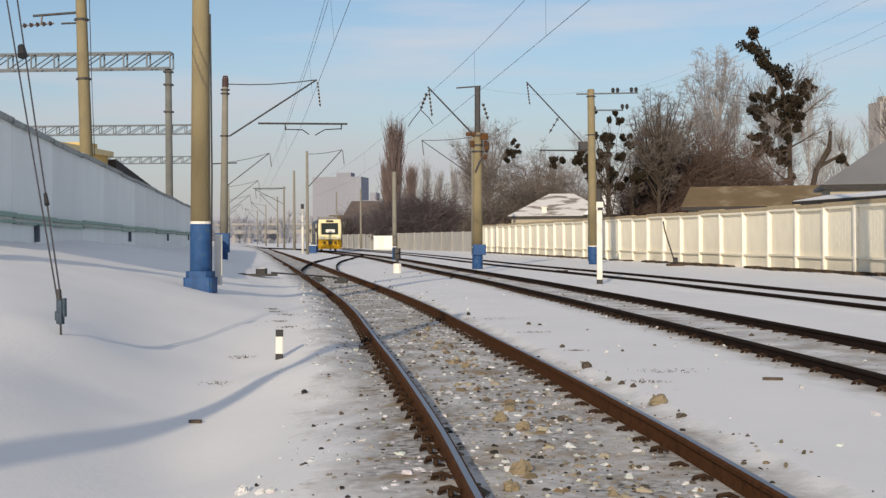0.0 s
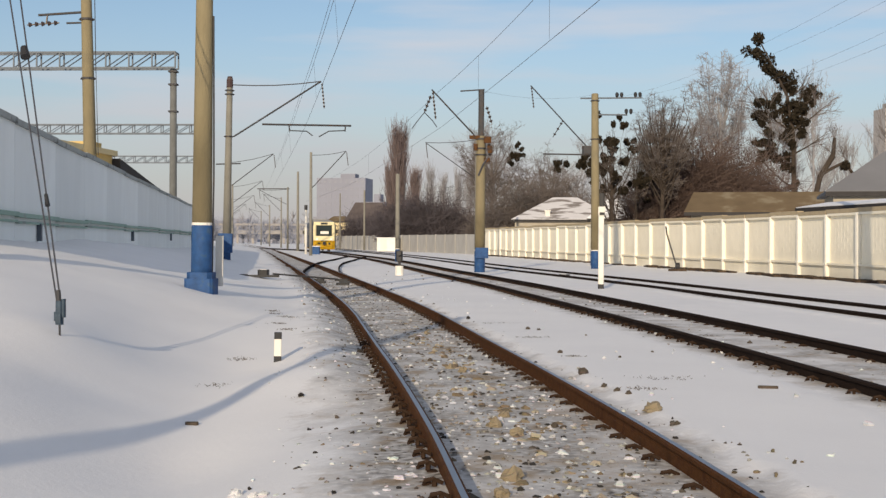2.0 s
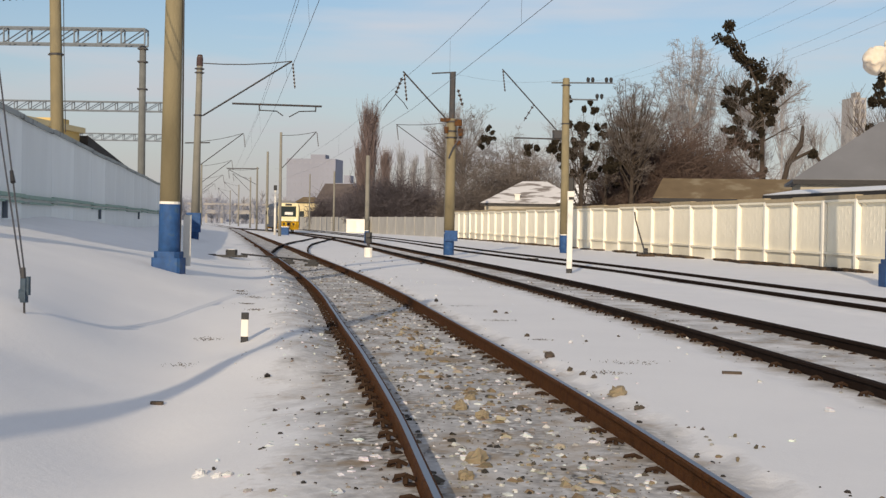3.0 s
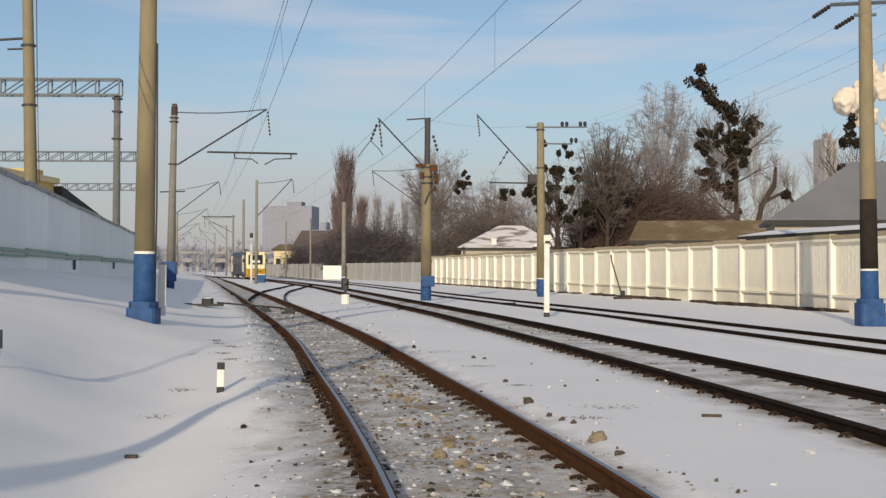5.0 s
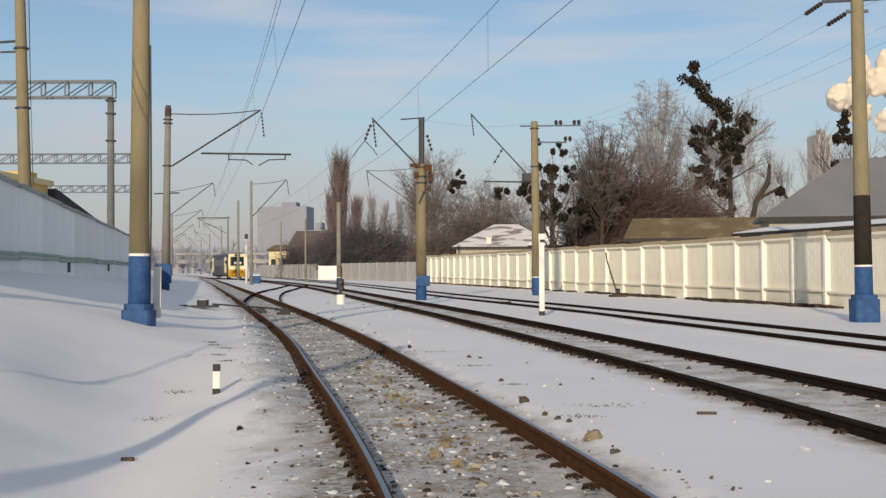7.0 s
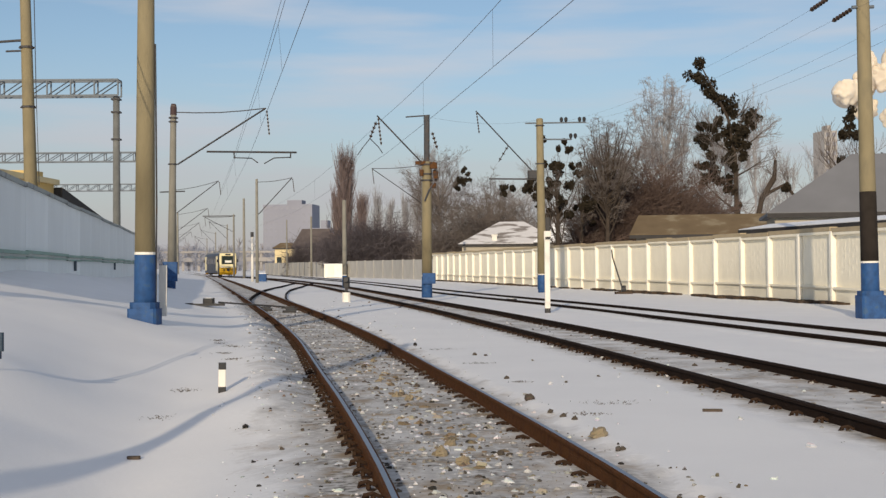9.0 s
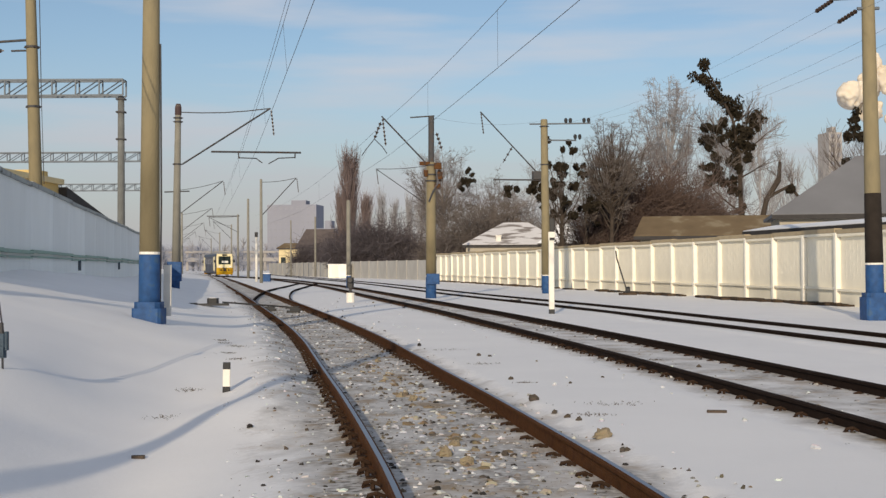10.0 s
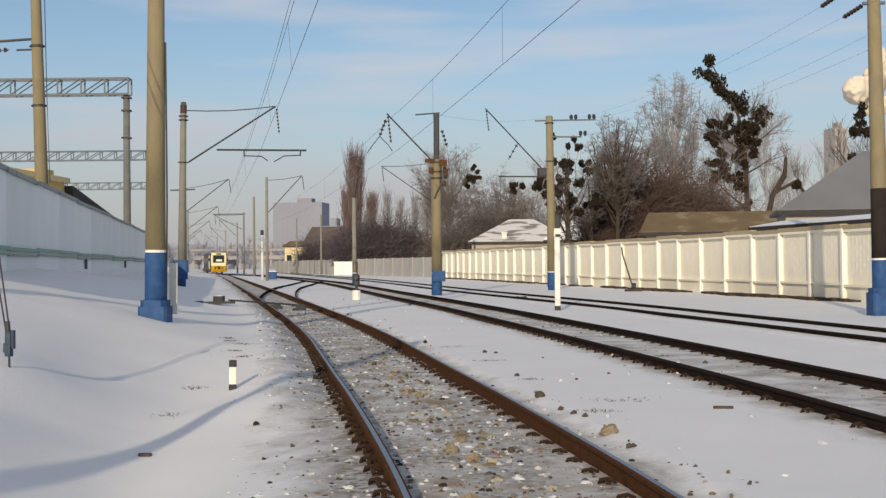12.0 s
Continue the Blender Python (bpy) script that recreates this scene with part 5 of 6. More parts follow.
house(-33.9, 250, -8, (4.6, 5.0), 5.4, 6.6, 1.0, M_ROOF_BROWN, M_CORNICE, "small pale ochre house with a brown roof by the line", None, 2)


def footbridge():
    b = thing("footbridge", pose(-92.0, 470, 0, 0, 0, 12), "pale concrete footbridge across the far tracks", "bridge")
    for z0, z1, n in ((7.0, 7.8, "roof_beam"), (3.7, 5.2, "parapet")):
        bm = bmesh.new()
        box(bm, (0, 0, (z0 + z1) / 2), (52, 3.0, z1 - z0))
        part(n, bm, M_TOWER_WARM, b)
    for i in range(9):
        bm = bmesh.new()
        box(bm, (-24 + i * 6, 0, 3.6), (0.9, 1.6, 7.4), bevel=0.1)
        part("pillar", bm, M_TOWER_WARM, b)


footbridge()


def steam_cloud():
    """Billows rising and drifting aside: round puffs, merged and softened."""
    rng = random.Random(12)
    bm = bmesh.new()
    for i in range(32):
        k = (i + rng.random()) / 32
        c = Vector((203 + 78 * k + rng.gauss(0, 3.0), 620 + rng.gauss(0, 6), 86 + 16 * math.sqrt(k) + rng.gauss(0, 6.0)))
        big = rng.uniform(4.5, 7.5)
        bmesh.ops.create_icosphere(bm, subdivisions=3, radius=big, matrix=Matrix.Translation(c))
        for _ in range(14):
            d = Vector((rng.gauss(0, 1), rng.gauss(0, 1) - 0.8, rng.gauss(0, 1))).normalized() * big * 0.92
            bmesh.ops.create_icosphere(bm, subdivisions=2, radius=rng.uniform(0.8, 2.6), matrix=Matrix.Translation(c + d))
    for v in bm.verts:
        v.co += noise.noise_vector(v.co * 0.22) * 0.9
    steam = part("steam", bm, M_STEAM, None, "", True)
    merge = steam.modifiers.new("merge", "REMESH")
    merge.mode, merge.voxel_size, merge.use_smooth_shade = "VOXEL", 0.6, True
    soften = steam.modifiers.new("soften", "SMOOTH")
    soften.factor, soften.iterations = 0.5, 5
    tagged(steam, "cream-white steam rising behind the roofs", "steam", "", "stuff")


steam_cloud()


def distant_skyline():
    """Low roofs and woods at the line's end, haze put into their colours."""
    rng = random.Random(31)
    bm = bmesh.new()
    for i in range(90):
        a = radians(rng.uniform(-26, 30))
        d = rng.uniform(620, 900)
        w, h = rng.uniform(12, 40), rng.uniform(7, 17)
        box(bm, (d * math.sin(a), d * math.cos(a), h / 2 - 1), (w, 12, h), bevel=0.5)
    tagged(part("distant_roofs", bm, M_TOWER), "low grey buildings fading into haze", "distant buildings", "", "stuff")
    tw = []
    for i in range(260):
        a = radians(rng.uniform(-27, 31))
        d = rng.uniform(480, 640)
        p = Vector((d * math.sin(a), d * math.cos(a), -0.5))
        h = rng.uniform(6, 15)
        tw.append((p, p + Vector((0, 0, h)), 0.25, 0.1))
        for _ in range(26):
            q = p + Vector((0, 0, h * (0.25 + 0.6 * rng.random())))
            tw.append((q, q + Vector((rng.gauss(0, 1.6), rng.gauss(0, 1.6), 1.0 + 2.2 * rng.random())), 0.14, 0.06))
    # added trees that fill in for a smooth band of haze
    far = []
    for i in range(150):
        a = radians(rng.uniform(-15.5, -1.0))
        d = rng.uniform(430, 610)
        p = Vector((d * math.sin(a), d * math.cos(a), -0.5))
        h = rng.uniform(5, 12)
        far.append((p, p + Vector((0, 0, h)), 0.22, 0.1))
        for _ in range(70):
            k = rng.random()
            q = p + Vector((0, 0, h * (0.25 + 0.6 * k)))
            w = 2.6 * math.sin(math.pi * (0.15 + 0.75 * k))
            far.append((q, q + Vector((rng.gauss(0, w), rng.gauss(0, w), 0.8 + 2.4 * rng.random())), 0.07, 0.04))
    tagged(sticks("hazy_trees", far, M_TWIG_HAZE, None, 3), "bare trees whose blue-grey mass stands in for thick winter haze", "trees", "", "stuff")
    me = sticks("distant_woods", tw, M_TWIG_FROST_HAZE, None, 3)
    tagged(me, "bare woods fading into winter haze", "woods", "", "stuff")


distant_skyline()


# ---- more poles down the line ----
def far_pole(x, y, h, tip, foot_z, label="concrete catenary pole with a bracket far down the line", r=0.16):
    p = pole(x, y, -0.15, h, r, r * 0.75, label, shaft_mat=M_POST_FAR)
    if tip:
        console(p, (0.15 * (1 if tip[0] > 0 else -1), 0, foot_z), (tip[0], 0, tip[1]), h - 0.3 if h > tip[1] - 0.8 else None)
    return p


far_pole(-18.4, 115, 10.0, (3.4, 10.1), 6.6)
far_pole(-28.2, 165, 11.0, None, 0, "concrete pole far down the line", 0.2)
for y, off, h in ((120, -5.0, 9.6), (175, -5.2, 9.6), (232, -5.2, 9.6), (290, -5.2, 9.6), (350, -5.4, 9.6)):
    far_pole(TRACK_1(y) + off, y, h, (4.4, 10.2), 7.0)
for y, off, h in ((225, 4.2, 9.6), (275, 4.4, 9.6), (330, 4.6, 9.6)):
    far_pole(TRACK_1(y) + off, y, h, (-3.4, 10.2), 7.0)
far_pole(-2.3, 108, 10.9, (-4.6, 10.35), 7.2, "concrete pole with a bracket beyond the middle tracks")
far_pole(-25.7, 190, 9.0, None, 0, "slender concrete post far down the line", 0.13)
half_portal = far_pole(-32.3, 180, 9.5, (-4.4, 9.1), 6.9, "concrete pole with a level beam over the far track")
bm = bmesh.new()
box(bm, (-2.2, 0, 9.25), (4.9, 0.12, 0.14))
part("beam", bm, M_STEEL, half_portal)

# the one behind the viewer, whose shadow lies over the bank, and the one with the stays
pole(-6.91, -11.0, 0.1, 10.2, 0.17, 0.12, "tan concrete pole on the snow bank behind the viewer", 1.2)
stay_pole = pole(-8.25, 18.0, 0.9, 10.4, 0.2, 0.13, "tan concrete pole on the bank, held by wire stays", 1.2)


def stays():
    s = thing("wire_stay", pose(-4.80, 12.8, 0.26), "twin steel stay wires with a blue tensioner box", "stay")
    for i, dx in enumerate((-0.05, 0.05)):
        bm = bmesh.new()
        rod(bm, (dx * 0.4 - 0.02, 0.02, 0.45), (-3.4 + dx * 2.5, 5.1 + dx, 10.1), 0.010, 6)
        part("wire", bm, M_WIRE, s)
    bm = bmesh.new()
    rod(bm, (0.012, 0, -0.35), (0.0, 0, 0.2), 0.012, 6)
    part("anchor_rod", bm, M_STEEL, s)
    bm = bmesh.new()
    box(bm, (0.0, 0, 0.31), (0.075, 0.07, 0.26), bevel=0.015)
    box(bm, (0.045, 0, 0.36), (0.04, 0.05, 0.2), bevel=0.01)
    box(bm, (-0.04, 0, 0.27), (0.035, 0.05, 0.1), bevel=0.01)
    box(bm, (0.0, -0.04, 0.25), (0.06, 0.03, 0.1))
    part("tensioner_box", bm, M_BLUE_GREY, s, "weathered blue-grey tensioner box")
    bm = bmesh.new()
    rod(bm, (-0.01, 0, 0.42), (-0.03, 0.03, 0.55), 0.03, 8)
    part("shackle", bm, M_STEEL, s)
    for k, r in ((0.292, 0.062), (0.10, 0.03)):
        bm = bmesh.new()
        c = Vector((0, 0, 0.6)).lerp(Vector((-3.4, 5.1, 10.1)), k)
        d = Vector((-3.4, 5.1, 9.5)).normalized() * 0.075
        rod(bm, c - d, c + d, r, 8, r * 0.7)
        part("insulator", bm, M_BLACK, s, "dark egg insulator")


stays()


# ---- overhead wires ----
def wire(points, label, r=0.012, sag=0.0, name="overhead_wire"):
    bm = bmesh.new()
    pts = []
    for a, b in zip(points, points[1:]):
        a, b = Vector(a), Vector(b)
        for i in range(12):
            k = i / 12
            pts.append(a.lerp(b, k) - Vector((0, 0, sag * 4 * k * (1 - k))))
    pts.append(Vector(points[-1]))
    tube(bm, pts, r, 5)
    tagged(part(name, bm, M_WIRE), label, "wire", "overhead wires")


def catenary(line, ys, z_carrier, z_contact, off=0.0, tag=""):
    wire([(line(y) + off, y, z_carrier) for y in ys], "sagging carrier wire above the track", 0.008, 0.25)
    wire([(line(y) + off * 0.7 + 0.05 * (-1) ** i, y, z_contact) for i, y in enumerate(ys)], "straight contact wire above the track", 0.008, 0.05)
    for a, b in zip(ys, ys[1:]):
        if b > 130:
            break
        for k in (0.33, 0.67):
            y = a + (b - a) * k
            x = line(a) + (line(b) - line(a)) * k
            bm = bmesh.new()
            rod(bm, (x + off, y, z_carrier - k * (1 - k)), (x + off * 0.7, y, z_contact), 0.004, 4)
            tagged(part("dropper", bm, M_WIRE), "thin dropper between overhead wires", "wire", "droppers")


catenary(TRACK_1, [-14, 23, 62, 120, 175, 232, 290], 8.9, 7.25, -0.36)
catenary(TRACK_2, [-10, 20, 57, 115, 165], 8.5, 6.75)
wire([(TRACK_1(y) - 0.45, y, 9.0) for y in (-14, 23, 62, 120)], "sagging feeder wire above the track", 0.007, 0.3)
wire([(6.3, 66.0, 9.25), (10.55, 32.8, 8.65), (13.5, -12.0, 8.8)], "line wire between pole crossarms", 0.0035, 0.5)
wire([(7.2, 66.0, 9.25), (11.2, 32.8, 8.35), (14.2, -12.0, 8.6)], "line wire between pole crossarms", 0.0035, 0.5)
wire([(6.9, 66.0, 8.4), (12.0, 32.8, 7.9), (15.0, -12.0, 8.2)], "line wire between pole crossarms", 0.0035, 0.7)
wire([(7.1, 66.0, 8.4), (12.3, 32.8, 7.6), (15.3, -12.0, 8.0)], "line wire between pole crossarms", 0.0035, 0.7)
wire([(-1.05, 57.0, 8.5), (5.1, 66.0, 9.4)], "line wire between poles", 0.004, 0.3)


# ---- posts, signals and boxes ----
def marker_post():
    t = thing("marker_post", pose(-2.90, 15.4, -0.235, 0, 1.0, 12), "short black and white square marker post in snow", "marker post")
    for z0, z1, m, n in ((-0.25, 0.105, M_BLACK, "black_foot"), (0.105, 0.325, M_WHITE, "white_middle"), (0.325, 0.41, M_BLACK, "black_top")):
        bm = bmesh.new()
        box(bm, (0, 0, (z0 + z1) / 2), (0.095, 0.095, z1 - z0), bevel=0.01)
        part(n, bm, m, t)


def limit_post():
    t = thing("sign_post", pose(3.08, 37.5, -0.15), "slender white-painted post with a black foot", "sign post")
    bm = bmesh.new()
    box(bm, (0, 0, 1.35), (0.17, 0.15, 2.35), bevel=0.02)
    part("shaft", bm, M_WHITE, t)
    bm = bmesh.new()
    box(bm, (0, 0, 0.06), (0.175, 0.16, 0.26), bevel=0.02)
    part("foot", bm, M_BLACK, t, "black foot")
    bm = bmesh.new()
    box(bm, (0.01, -0.06, 2.47), (0.22, 0.08, 0.26), bevel=0.02)
    part("board", bm, M_WHITE, t)
    bm = bmesh.new()
    box(bm, (0.02, -0.115, 2.38), (0.16, 0.02, 0.08))
    part("plate", bm, M_BLACK, t, "small dark plate")


def dwarf_signal():
    t = thing("dwarf_signal", pose(-4.4, 51.5, -0.15), "low shunting signal, black head on a white base", "signal")
    bm = bmesh.new()
    box(bm, (0, 0, 0.2), (0.33, 0.33, 0.46), bevel=0.08)
    part("base", bm, M_WHITE, t, "white concrete base")
    bm = bmesh.new()
    rod(bm, (0, 0, 0.45), (0, 0, 0.7), 0.06, 8)
    part("stem", bm, M_STEEL, t)
    bm = bmesh.new()
    box(bm, (0, 0, 0.86), (0.28, 0.26, 0.46), bevel=0.05)
    rod(bm, (0, -0.12, 0.95), (0, -0.28, 0.97), 0.1, 10)
    part("head", bm, M_BLACK, t)


def mast_signal():
    t = thing("signal_mast", pose(-20.5, 125, -0.2), "tall white signal mast with a black lamp head", "signal")
    bm = bmesh.new()
    lathe(bm, [(0, 0.14), (4.8, 0.11)], 12)
    part("mast", bm, M_WHITE, t, "", True)
    bm = bmesh.new()
    box(bm, (0, -0.1, 5.0), (0.32, 0.28, 0.5), bevel=0.09)
    part("lamp_head", bm, M_BLACK, t)
    b = thing("relay_cabinet", pose(-19.5, 125, -0.2), "low blue relay cabinet beside a signal", "cabinet")
    bm = bmesh.new()
    box(bm, (0, 0, 0.45), (0.9, 0.6, 0.9), bevel=0.03)
    part("body", bm, M_BLUE, b)
    bm = bmesh.new()
    box(bm, (0, 0, 0.93), (1.0, 0.7, 0.07), bevel=0.03)
    part("lid", bm, M_SNOW, b, "snow-topped lid")


def pale_kiosk():
    t = thing("kiosk", pose(-15.6, 165, -0.1, 0, 0, -6), "small cream-painted metal kiosk by the tracks", "kiosk")
    bm = bmesh.new()
    box(bm, (0, 0, 0.9), (2.9, 1.8, 1.8), bevel=0.05)
    part("body", bm, M_FENCE_POST, t)
    bm = bmesh.new()
    box(bm, (0, 0, 1.84), (3.05, 1.95, 0.08), bevel=0.05)
    part("roof", bm, M_SNOW, t)
    bm = bmesh.new()
    box(bm, (-0.5, -0.91, 0.85), (0.9, 0.04, 1.6))
    part("door", bm, M_FENCE, t)


def switch_machine(x, y, z, turn, label):
    t = thing("point_machine", pose(x, y, z, 0, 0, turn), label, "point machine", "point machines")
    bm = bmesh.new()
    box(bm, (0, 0, 0.1), (0.36, 0.6, 0.2), bevel=0.05)
    part("case", bm, M_BLACK, t)
    bm = bmesh.new()
    box(bm, (0, 0.1, 0.208), (0.24, 0.24, 0.016), bevel=0.05)
    part("snow_cap", bm, M_SNOW, t)
    bm = bmesh.new()
    box(bm, (-0.1, -0.5, 0.0), (1.3, 0.1, 0.08), bevel=0.02)
    box(bm, (-0.62, -0.5, -0.02), (0.26, 0.4, 0.16), bevel=0.04)
    part("mounting_beam", bm, M_BLACK, t)
    bm = bmesh.new()
    rod(bm, (0.3, 0.1, 0.06), (2.5, 0.1, -0.12), 0.032, 6)
    part("throw_rod", bm, M_BLACK, t)


marker_post()
limit_post()
dwarf_signal()
mast_signal()
pale_kiosk()
switch_machine(-8.0, 40.0, 0.17, 8, "dark point machine on the snow beside a rusty rail")
switch_machine(2.6, 50.0, -0.2, 8, "small dark point machine between snowy tracks")
switch_machine(9.2, 68.0, -0.2, 12, "dark point machine near the foot of the fence")


def leaning_lever():
    t = thing("point_lever", pose(9.0, 62.0, -0.15), "rusty hand point lever leaning by the fence", "lever")
    bm = bmesh.new()
    tube(bm, [(0, 0, 0.1), (-0.25, 0, 0.9), (-0.55, 0, 1.9), (-0.6, 0, 2.3)], 0.04, 6)
    part("lever", bm, M_STEEL, t)
    bm = bmesh.new()
    rod(bm, (-0.1, 0, 0.25), (0.1, 0, 0.25), 0.2, 12)
    part("counterweight", bm, M_BLACK, t)
    bm = bmesh.new()
    box(bm, (0, 0, 0.05), (0.9, 0.4, 0.16), bevel=0.03)
    part("base", bm, M_DIRT, t)


leaning_lever()


# ---- rail fastenings, stones and litter ----
M_STEEL_RUST = material("rusty_fastening", (0.05, 0.03, 0.02), 0.85, 0.2, 8, 0.3, 0.4, 50)


def fastening_mesh():
    """A clip plate, its clip and a bolt, seen on the outer side of a rail."""
    bm = bmesh.new()
    box(bm, (0.025, 0, -0.015), (0.07, 0.11, 0.02), bevel=0.02)
    tube(bm, [(0.05, -0.02, 0.03), (-0.01, -0.035, 0.06), (-0.06, -0.01, 0.045), (-0.065, 0.03, 0.01), (-0.02, 0.045, 0.02)], 0.014, 5)
    rod(bm, (0.0, 0, 0.0), (0.0, 0, 0.055), 0.018, 6)
    return bm


def fastenings(line, owner, y0, y1, step):
    first = None
    rng = random.Random(77)
    for side in (-1, 1):
        y = y0
        while y < y1:
            slope = (line(y + 0.05) - line(y - 0.05)) / 0.1
            m = pose(line(y) + side * GAUGE / 2 - 0.098 + rng.gauss(0, 0.004), y, -0.145 - (0.03 if side > 0 else 0.0) + rng.gauss(0, 0.006), 0, 0, -math.degrees(math.atan(slope)) + rng.gauss(0, 5))
            if first is None:
                first = part("rail_fastening", fastening_mesh(), M_STEEL_RUST, owner)
                first.matrix_basis = m
            else:
                c = new("rail_fastening", first.data)
                c.parent, c.matrix_basis = owner, m
            y += step


def far_fastenings(line, owner, y0, y1):
    """The fastenings further down the line, too small to pick apart."""
    bm = bmesh.new()
    y = y0
    while y < y1:
        for side in (-1, 1):
            for e in (-0.1, 0.1):
                box(bm, (line(y) + side * GAUGE / 2 + e, y, -0.13), (0.16, 0.2, 0.07))
        y += 0.55
    tagged(part("far_fastenings", bm, M_STEEL_RUST, owner), kind="stuff")


fastenings(TRACK_1, track_1, 5.0, 40.0, 0.48)
fastenings(TRACK_2, track_2, 11.0, 46.0, 0.55)
far_fastenings(TRACK_1, track_1, 40.2, 150)
far_fastenings(TRACK_2, track_2, 46.2, 150)
far_fastenings(TRACK_3, track_3, 24.0, 110)


def island_material(name, stops, rough=0.9):
    """Loose pieces whose colour changes from piece to piece."""
    m = bpy.data.materials.new(name)
    m.use_nodes = True
    n, l = m.node_tree.nodes, m.node_tree.links
    g, r, t, x = n.new("ShaderNodeNewGeometry"), n.new("ShaderNodeValToRGB"), n.new("ShaderNodeTexNoise"), n.new("ShaderNodeMix")
    r.color_ramp.interpolation = "CONSTANT"
    e = r.color_ramp.elements
    e[0].position, e[0].color = 0.0, (*stops[0][1], 1)
    e[1].position, e[1].color = stops[1][0], (*stops[1][1], 1)
    for p, c in stops[2:]:
        e.new(p).color = (*c, 1)
    t.inputs["Scale"].default_value, t.inputs["Detail"].default_value = 30, 4
    x.data_type, x.blend_type = "RGBA", "MULTIPLY"
    x.inputs["Factor"].default_value = 0.5
    l.new(g.outputs["Random Per Island"], r.inputs["Fac"])
    l.new(r.outputs["Color"], x.inputs["A"])
    l.new(t.outputs["Color"], x.inputs["B"])
    l.new(x.outputs["Result"], n["Principled BSDF"].inputs["Base Color"])
    n["Principled BSDF"].inputs["Roughness"].default_value = rough
    return m


def lump(rng, verts, faces, c, s):
    """A chipped stone or a crumb of frozen snow."""
    i = len(verts)
    q = Euler((rng.gauss(0, 0.35), rng.gauss(0, 0.35), rng.random() * 6.3)).to_matrix()
    for z, k in ((-0.5, 0.9), (0.15, 1.0), (0.5, 0.55)):
        for a in range(5):
            t = 2 * math.pi * a / 5
            w = k * (0.75 + 0.5 * rng.random()) * 0.5
            verts.append(Vector(c) + q @ Vector((s[0] * w * math.cos(t), s[1] * w * math.sin(t), s[2] * (z + 0.12 * rng.gauss(0, 1)))))
    for r in (0, 5):
        faces.extend((i + r + a, i + r + (a + 1) % 5, i + r + 5 + (a + 1) % 5, i + r + 5 + a) for a in range(5))
    faces.append(tuple(i + 10 + a for a in range(5)))


def scatter(name, label, category, mat, count, place, size, seed, sink=0.3):
    rng = random.Random(seed)
    verts, faces = [], []
    for _ in range(count):
        x, y = place(rng)
        s = size(rng)
        dims = (s * (0.7 + 0.7 * rng.random()), s * (0.7 + 0.7 * rng.random()), s * (0.35 + 0.4 * rng.random()))
        lump(rng, verts, faces, (x, y, ground_z(x, y) + dims[2] * (0.5 - sink)), dims)
    me = bpy.data.meshes.new(name)
    me.from_pydata(verts, [], faces)
    me.materials.append(mat)
    tagged(new(name, me), label, category, "", "stuff")


def near_y(rng, y0=5.0, y1=48.0):
    return y0 + (y1 - y0) * rng.random() ** 1.7


def in_bed(rng):
    y = near_y(rng)
    return TRACK_1(y) + rng.uniform(-0.7, 0.7), y


def left_of_rail(rng):
    y = near_y(rng)
    return TRACK_1(y) - 0.92 - abs(rng.gauss(0, 0.45)), y


def right_of_rail(rng):
    y = near_y(rng)
    return TRACK_1(y) + 0.92 + abs(rng.gauss(0, 0.35)), y


def in_bed_2(rng):
    y = 8 + 50 * rng.random() ** 1.5
    return TRACK_2(y) + rng.uniform(-1.3, 1.3), y


def anywhere(rng):
    y = near_y(rng, 5.5, 60)
    return rng.uniform(-2.2, 5.5) - 0.15 * y + 1.6, y


# the near-black share is dark stones and painted shadow between them
M_STONES = island_material("ballast_stones", [(0, (0.03, 0.027, 0.024)), (0.2, (0.10, 0.085, 0.07)), (0.4, (0.22, 0.17, 0.11)), (0.55, (0.27, 0.25, 0.22)), (0.75, (0.40, 0.39, 0.38)), (0.93, (0.62, 0.62, 0.62))])
M_CRUMBS = island_material("snow_crumbs", [(0, (0.6, 0.61, 0.63)), (0.3, (0.78, 0.79, 0.81)), (0.75, (0.7, 0.71, 0.74))])
M_LITTER = island_material("dark_litter", [(0, (0.03, 0.025, 0.02)), (0.35, (0.10, 0.08, 0.06)), (0.7, (0.2, 0.16, 0.11))])
M_OCHRE = island_material("ochre_clods", [(0, (0.22, 0.165, 0.10)), (0.4, (0.32, 0.26, 0.17)), (0.75, (0.44, 0.39, 0.30))])
scatter("ballast_stones", "grey and brown ballast stones frozen in snow", "stones", M_STONES, 4600, in_bed, lambda r: 0.010 + 0.05 * r.random() ** 3.5, 1, 0.55)
scatter("ballast_stones", "ballast stones and ice beside the rail", "stones", M_STONES, 700, left_of_rail, lambda r: 0.012 + 0.035 * r.random() ** 2, 2, 0.55)
scatter("ballast_stones", "ballast stones beside the rail", "stones", M_STONES, 260, right_of_rail, lambda r: 0.015 + 0.05 * r.random() ** 3, 3, 0.5)
scatter("ballast_stones", "dark stones between the snowy rails", "stones", M_STONES, 700, in_bed_2, lambda r: 0.015 + 0.05 * r.random() ** 3, 4, 0.5)
scatter("ochre_clods", "ochre clods of frozen earth between the rails", "clods", M_OCHRE, 240, lambda r: (lambda y: (TRACK_1(y) + r.gauss(0.12, 0.2), y))(6 + 16 * r.random() ** 1.3), lambda r: 0.03 + 0.11 * r.random() ** 2, 5, 0.78)
scatter("snow_crumbs", "crumbs of frozen snow", "snow crumbs", M_CRUMBS, 260, anywhere, lambda r: 0.02 + 0.05 * r.random() ** 2, 6)
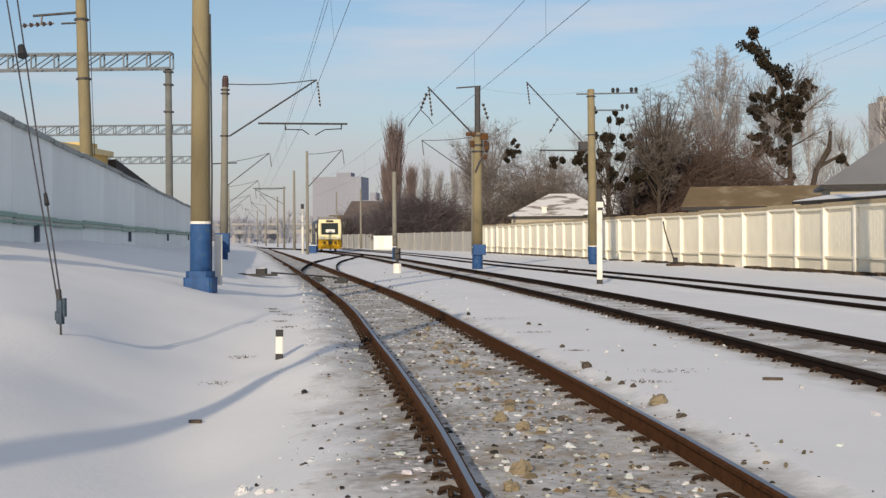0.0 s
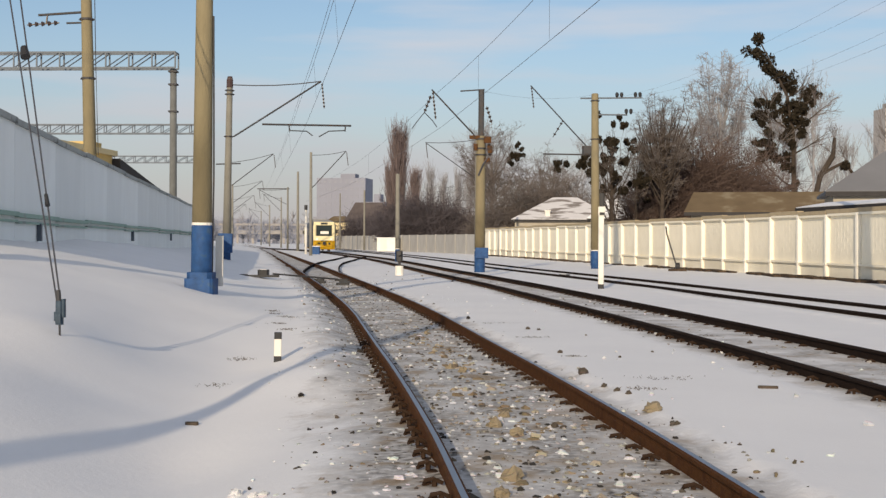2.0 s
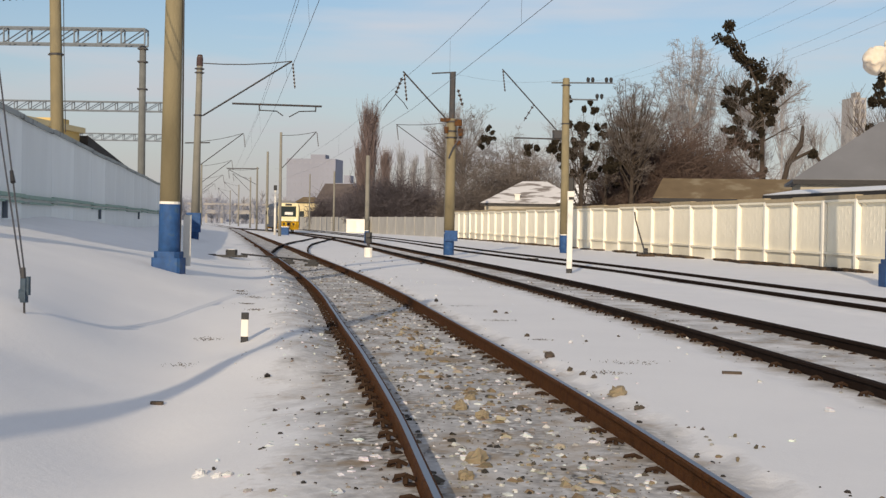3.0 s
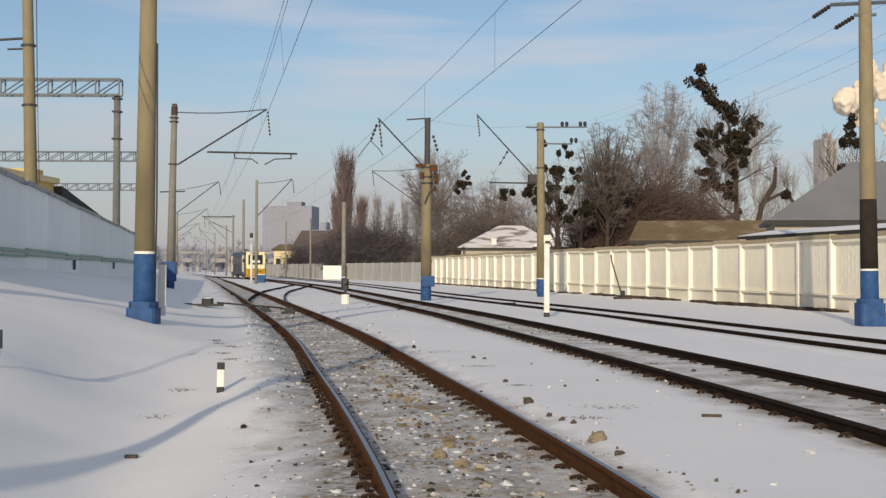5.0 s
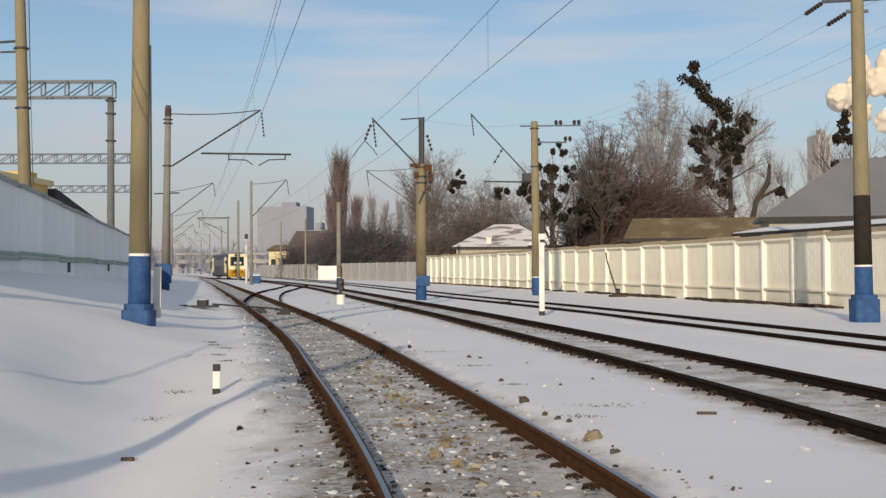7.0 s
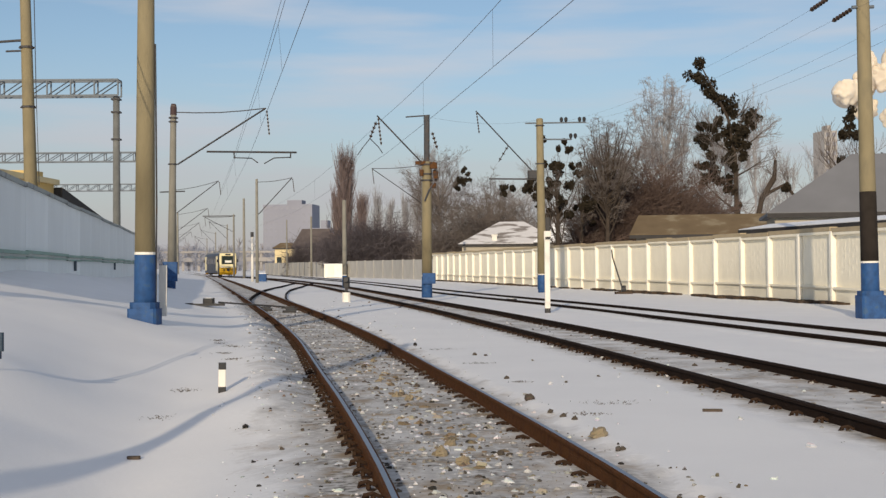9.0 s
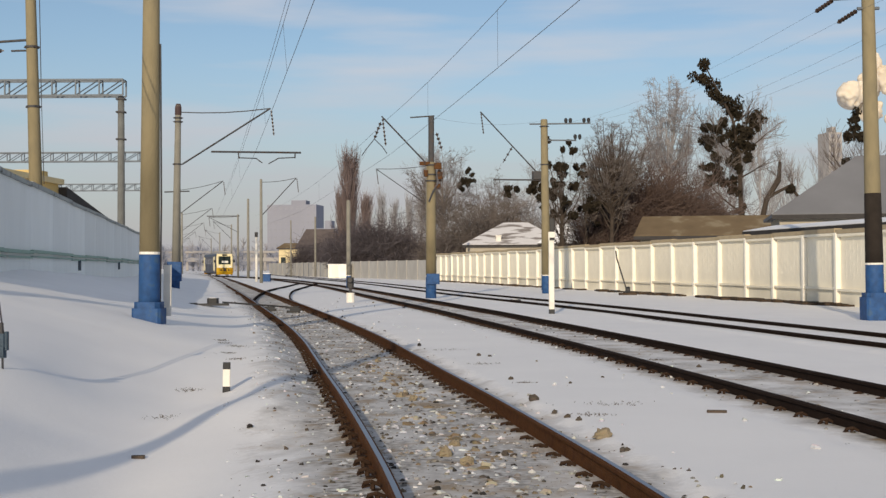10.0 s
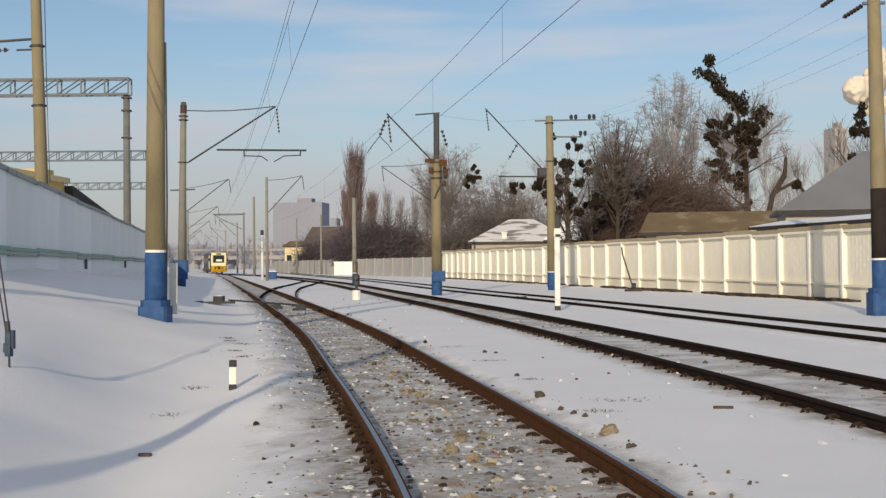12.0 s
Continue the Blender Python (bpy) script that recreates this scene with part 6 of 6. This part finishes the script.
scatter("snow_crumbs", "lumps of dirty frozen snow between the rails", "snow crumbs", M_CRUMBS, 520, in_bed, lambda r: 0.025 + 0.08 * r.random() ** 2.2, 16, 0.78)
scatter("snow_crumbs", "lumps of dirty frozen snow beside the rail", "snow crumbs", M_CRUMBS, 300, left_of_rail, lambda r: 0.02 + 0.07 * r.random() ** 2.5, 17, 0.75)
scatter("litter", "small dark bits scattered on the snow", "litter", M_LITTER, 70, anywhere, lambda r: 0.03 + 0.07 * r.random() ** 2, 7, 0.2)


def clod(x, y, s, label, mat, name="clod"):
    rng = random.Random(int(x * 100 + y * 10))
    verts, faces = [], []
    z = ground_z(x, y)
    # one rough heap: a coarse dome pushed about by noise
    n, rings = 11, 6
    for j in range(rings):
        h = j / (rings - 1)
        for k in range(n):
            a = 2 * math.pi * k / n
            v = Vector((math.cos(a), math.sin(a), 0)) * s * (0.72 * math.sqrt(1.02 - h * h)) + Vector((s * 0.1 * h, 0, s * (0.85 * h - 0.12)))
            verts.append(Vector((x, y, z)) + v * (1 + 0.55 * noise.noise(v * (3.2 / s) + Vector((x, y, 0)) * 9)))
    for j in range(rings - 1):
        faces.extend((j * n + k, j * n + (k + 1) % n, (j + 1) * n + (k + 1) % n, (j + 1) * n + k) for k in range(n))
    faces.append(tuple((rings - 1) * n + k for k in range(n)))
    me = bpy.data.meshes.new(name)
    me.from_pydata(verts, [], faces)
    me.materials.append(mat)
    tagged(new(name, me), label, "clod of earth", "clods")


clod(1.34, 10.7, 0.11, "ochre clod of earth standing on the snow", M_OCHRE)
clod(0.06, 7.62, 0.10, "ochre clod of earth between the rails", M_OCHRE)
clod(0.0, 7.12, 0.075, "brown clod of earth between the rails", M_OCHRE)
clod(-0.06, 9.85, 0.09, "ochre clod of frozen earth between the rails", M_OCHRE)
clod(0.12, 9.42, 0.085, "ochre clod of frozen earth between the rails", M_OCHRE)
clod(0.02, 10.4, 0.07, "ochre clod of frozen earth between the rails", M_OCHRE)
clod(-0.45, 13.9, 0.08, "ochre clod of frozen earth between the rails", M_OCHRE)
clod(-0.62, 14.3, 0.07, "ochre clod of frozen earth between the rails", M_OCHRE)
bm = bmesh.new()
box(bm, (0, 0, 0), (0.2, 0.05, 0.028), bevel=0.012)
scrap = tagged(part("scrap", bm, M_SLEEPER), "flat dark strip lying on the snow", "scrap")
scrap.matrix_basis = pose(2.70, 12.3, ground_z(2.70, 12.3) + 0.012, 0, 0, -8)
bm = bmesh.new()
box(bm, (0, 0, 0), (0.12, 0.06, 0.03), bevel=0.015)
chip = tagged(part("chip", bm, M_SLEEPER), "flat brown chip of wood on the snow bank", "wood chip")
chip.matrix_basis = pose(-2.88, 11.02, ground_z(-2.88, 11.02) + 0.012, 0, 0, 6)
clod(-1.70, 7.58, 0.07, "yellowish lump of frozen snow", M_CRUMBS, "snow_lump")
clod(-1.56, 7.45, 0.05, "yellowish lump of frozen snow", M_CRUMBS, "snow_lump")
for _x, _y, _s in ((-0.91, 15.19, 0.045), (-0.41, 15.47, 0.06), (0.43, 9.86, 0.05), (0.50, 9.8, 0.04), (1.15, 12.03, 0.05), (1.24, 11.8, 0.045), (1.05, 12.4, 0.04), (0.79, 7.8, 0.03), (1.44, 9.92, 0.035), (3.69, 18.06, 0.05), (0.78, 16.1, 0.05), (0.44, 20.4, 0.06), (0.62, 20.2, 0.045), (-0.35, 17.4, 0.05), (-1.3, 18.4, 0.06)):
    clod(_x, _y, _s, "small dark stone on the snow", M_LITTER, "stone")


def point_bars():
    """Bars and slide plates of the points, dark between the rails."""
    for y, w, x in ((40.6, 0.45, 0.15), (42.2, 0.35, -0.5), (42.2, 0.4, 0.35), (44.5, 0.4, -0.45), (44.5, 0.5, 0.4)):
        bm = bmesh.new()
        box(bm, (0, 0, 0), (w, 0.22, 0.09), bevel=0.03)
        b = part("point_bar", bm, M_BLACK, track_1)
        b.matrix_basis = pose(TRACK_1(y) + x, y, -0.115, 0, 0, 9)


point_bars()

M_GRASS = material("dry_grass", (0.09, 0.07, 0.045), 0.9, 0, 8, 0.3, 0)


def grass_tuft(x, y, seed, w=0.25):
    rng = random.Random(seed)
    t = tagged(new("grass_tuft"), "sparse dry grass poking through the snow", "grass", "dry grass tufts")
    t.matrix_basis = pose(x, y, ground_z(x, y) - 0.01)
    segs = []
    for _ in range(60):
        a = Vector((rng.gauss(0, w), rng.gauss(0, w * 0.6), 0))
        b = a + Vector((rng.gauss(0, 0.03), rng.gauss(0, 0.03), 0.008 + 0.022 * rng.random()))
        segs.append((a, b, 0.004, 0.002))
    tagged(sticks("grass", segs, M_GRASS, t, 3), kind="stuff")


for i, (x, y) in enumerate(((-4.13, 21.3), (-4.3, 21.9), (-3.9, 20.9), (-3.34, 18.8), (-3.41, 15.9), (-3.2, 13.6), (-3.7, 19.7), (1.45, 12.2), (1.8, 13.1), (0.95, 15.6), (0.5, 18.6), (-0.1, 22.0), (4.9, 15.4), (3.3, 19.5))):
    grass_tuft(x, y, 200 + i, 0.07 + 0.05 * (i % 3))


# ---- what moves ----
def motions():
    # the railbus draws away: seconds, metres down the line, metres aside, heading
    course = ((0.0, 134.0, -18.9, 11.0), (1.5, 140.5, -20.6, 12.0), (3.0, 148.0, -22.6, 13.6), (4.5, 156.5, -24.8, 15.6), (5.5, 162.5, -26.4, 16.8), (7.0, 172.0, -29.5, 18.0), (9.0, 185.0, -34.1, 18.4), (10.5, 195.0, -37.7, 17.6), (12.0, 205.0, -41.1, 16.4))
    walk(railbus, [(t, pose(x, y, 0.0, 0, 0, heading)) for t, y, x, heading in course])


motions()
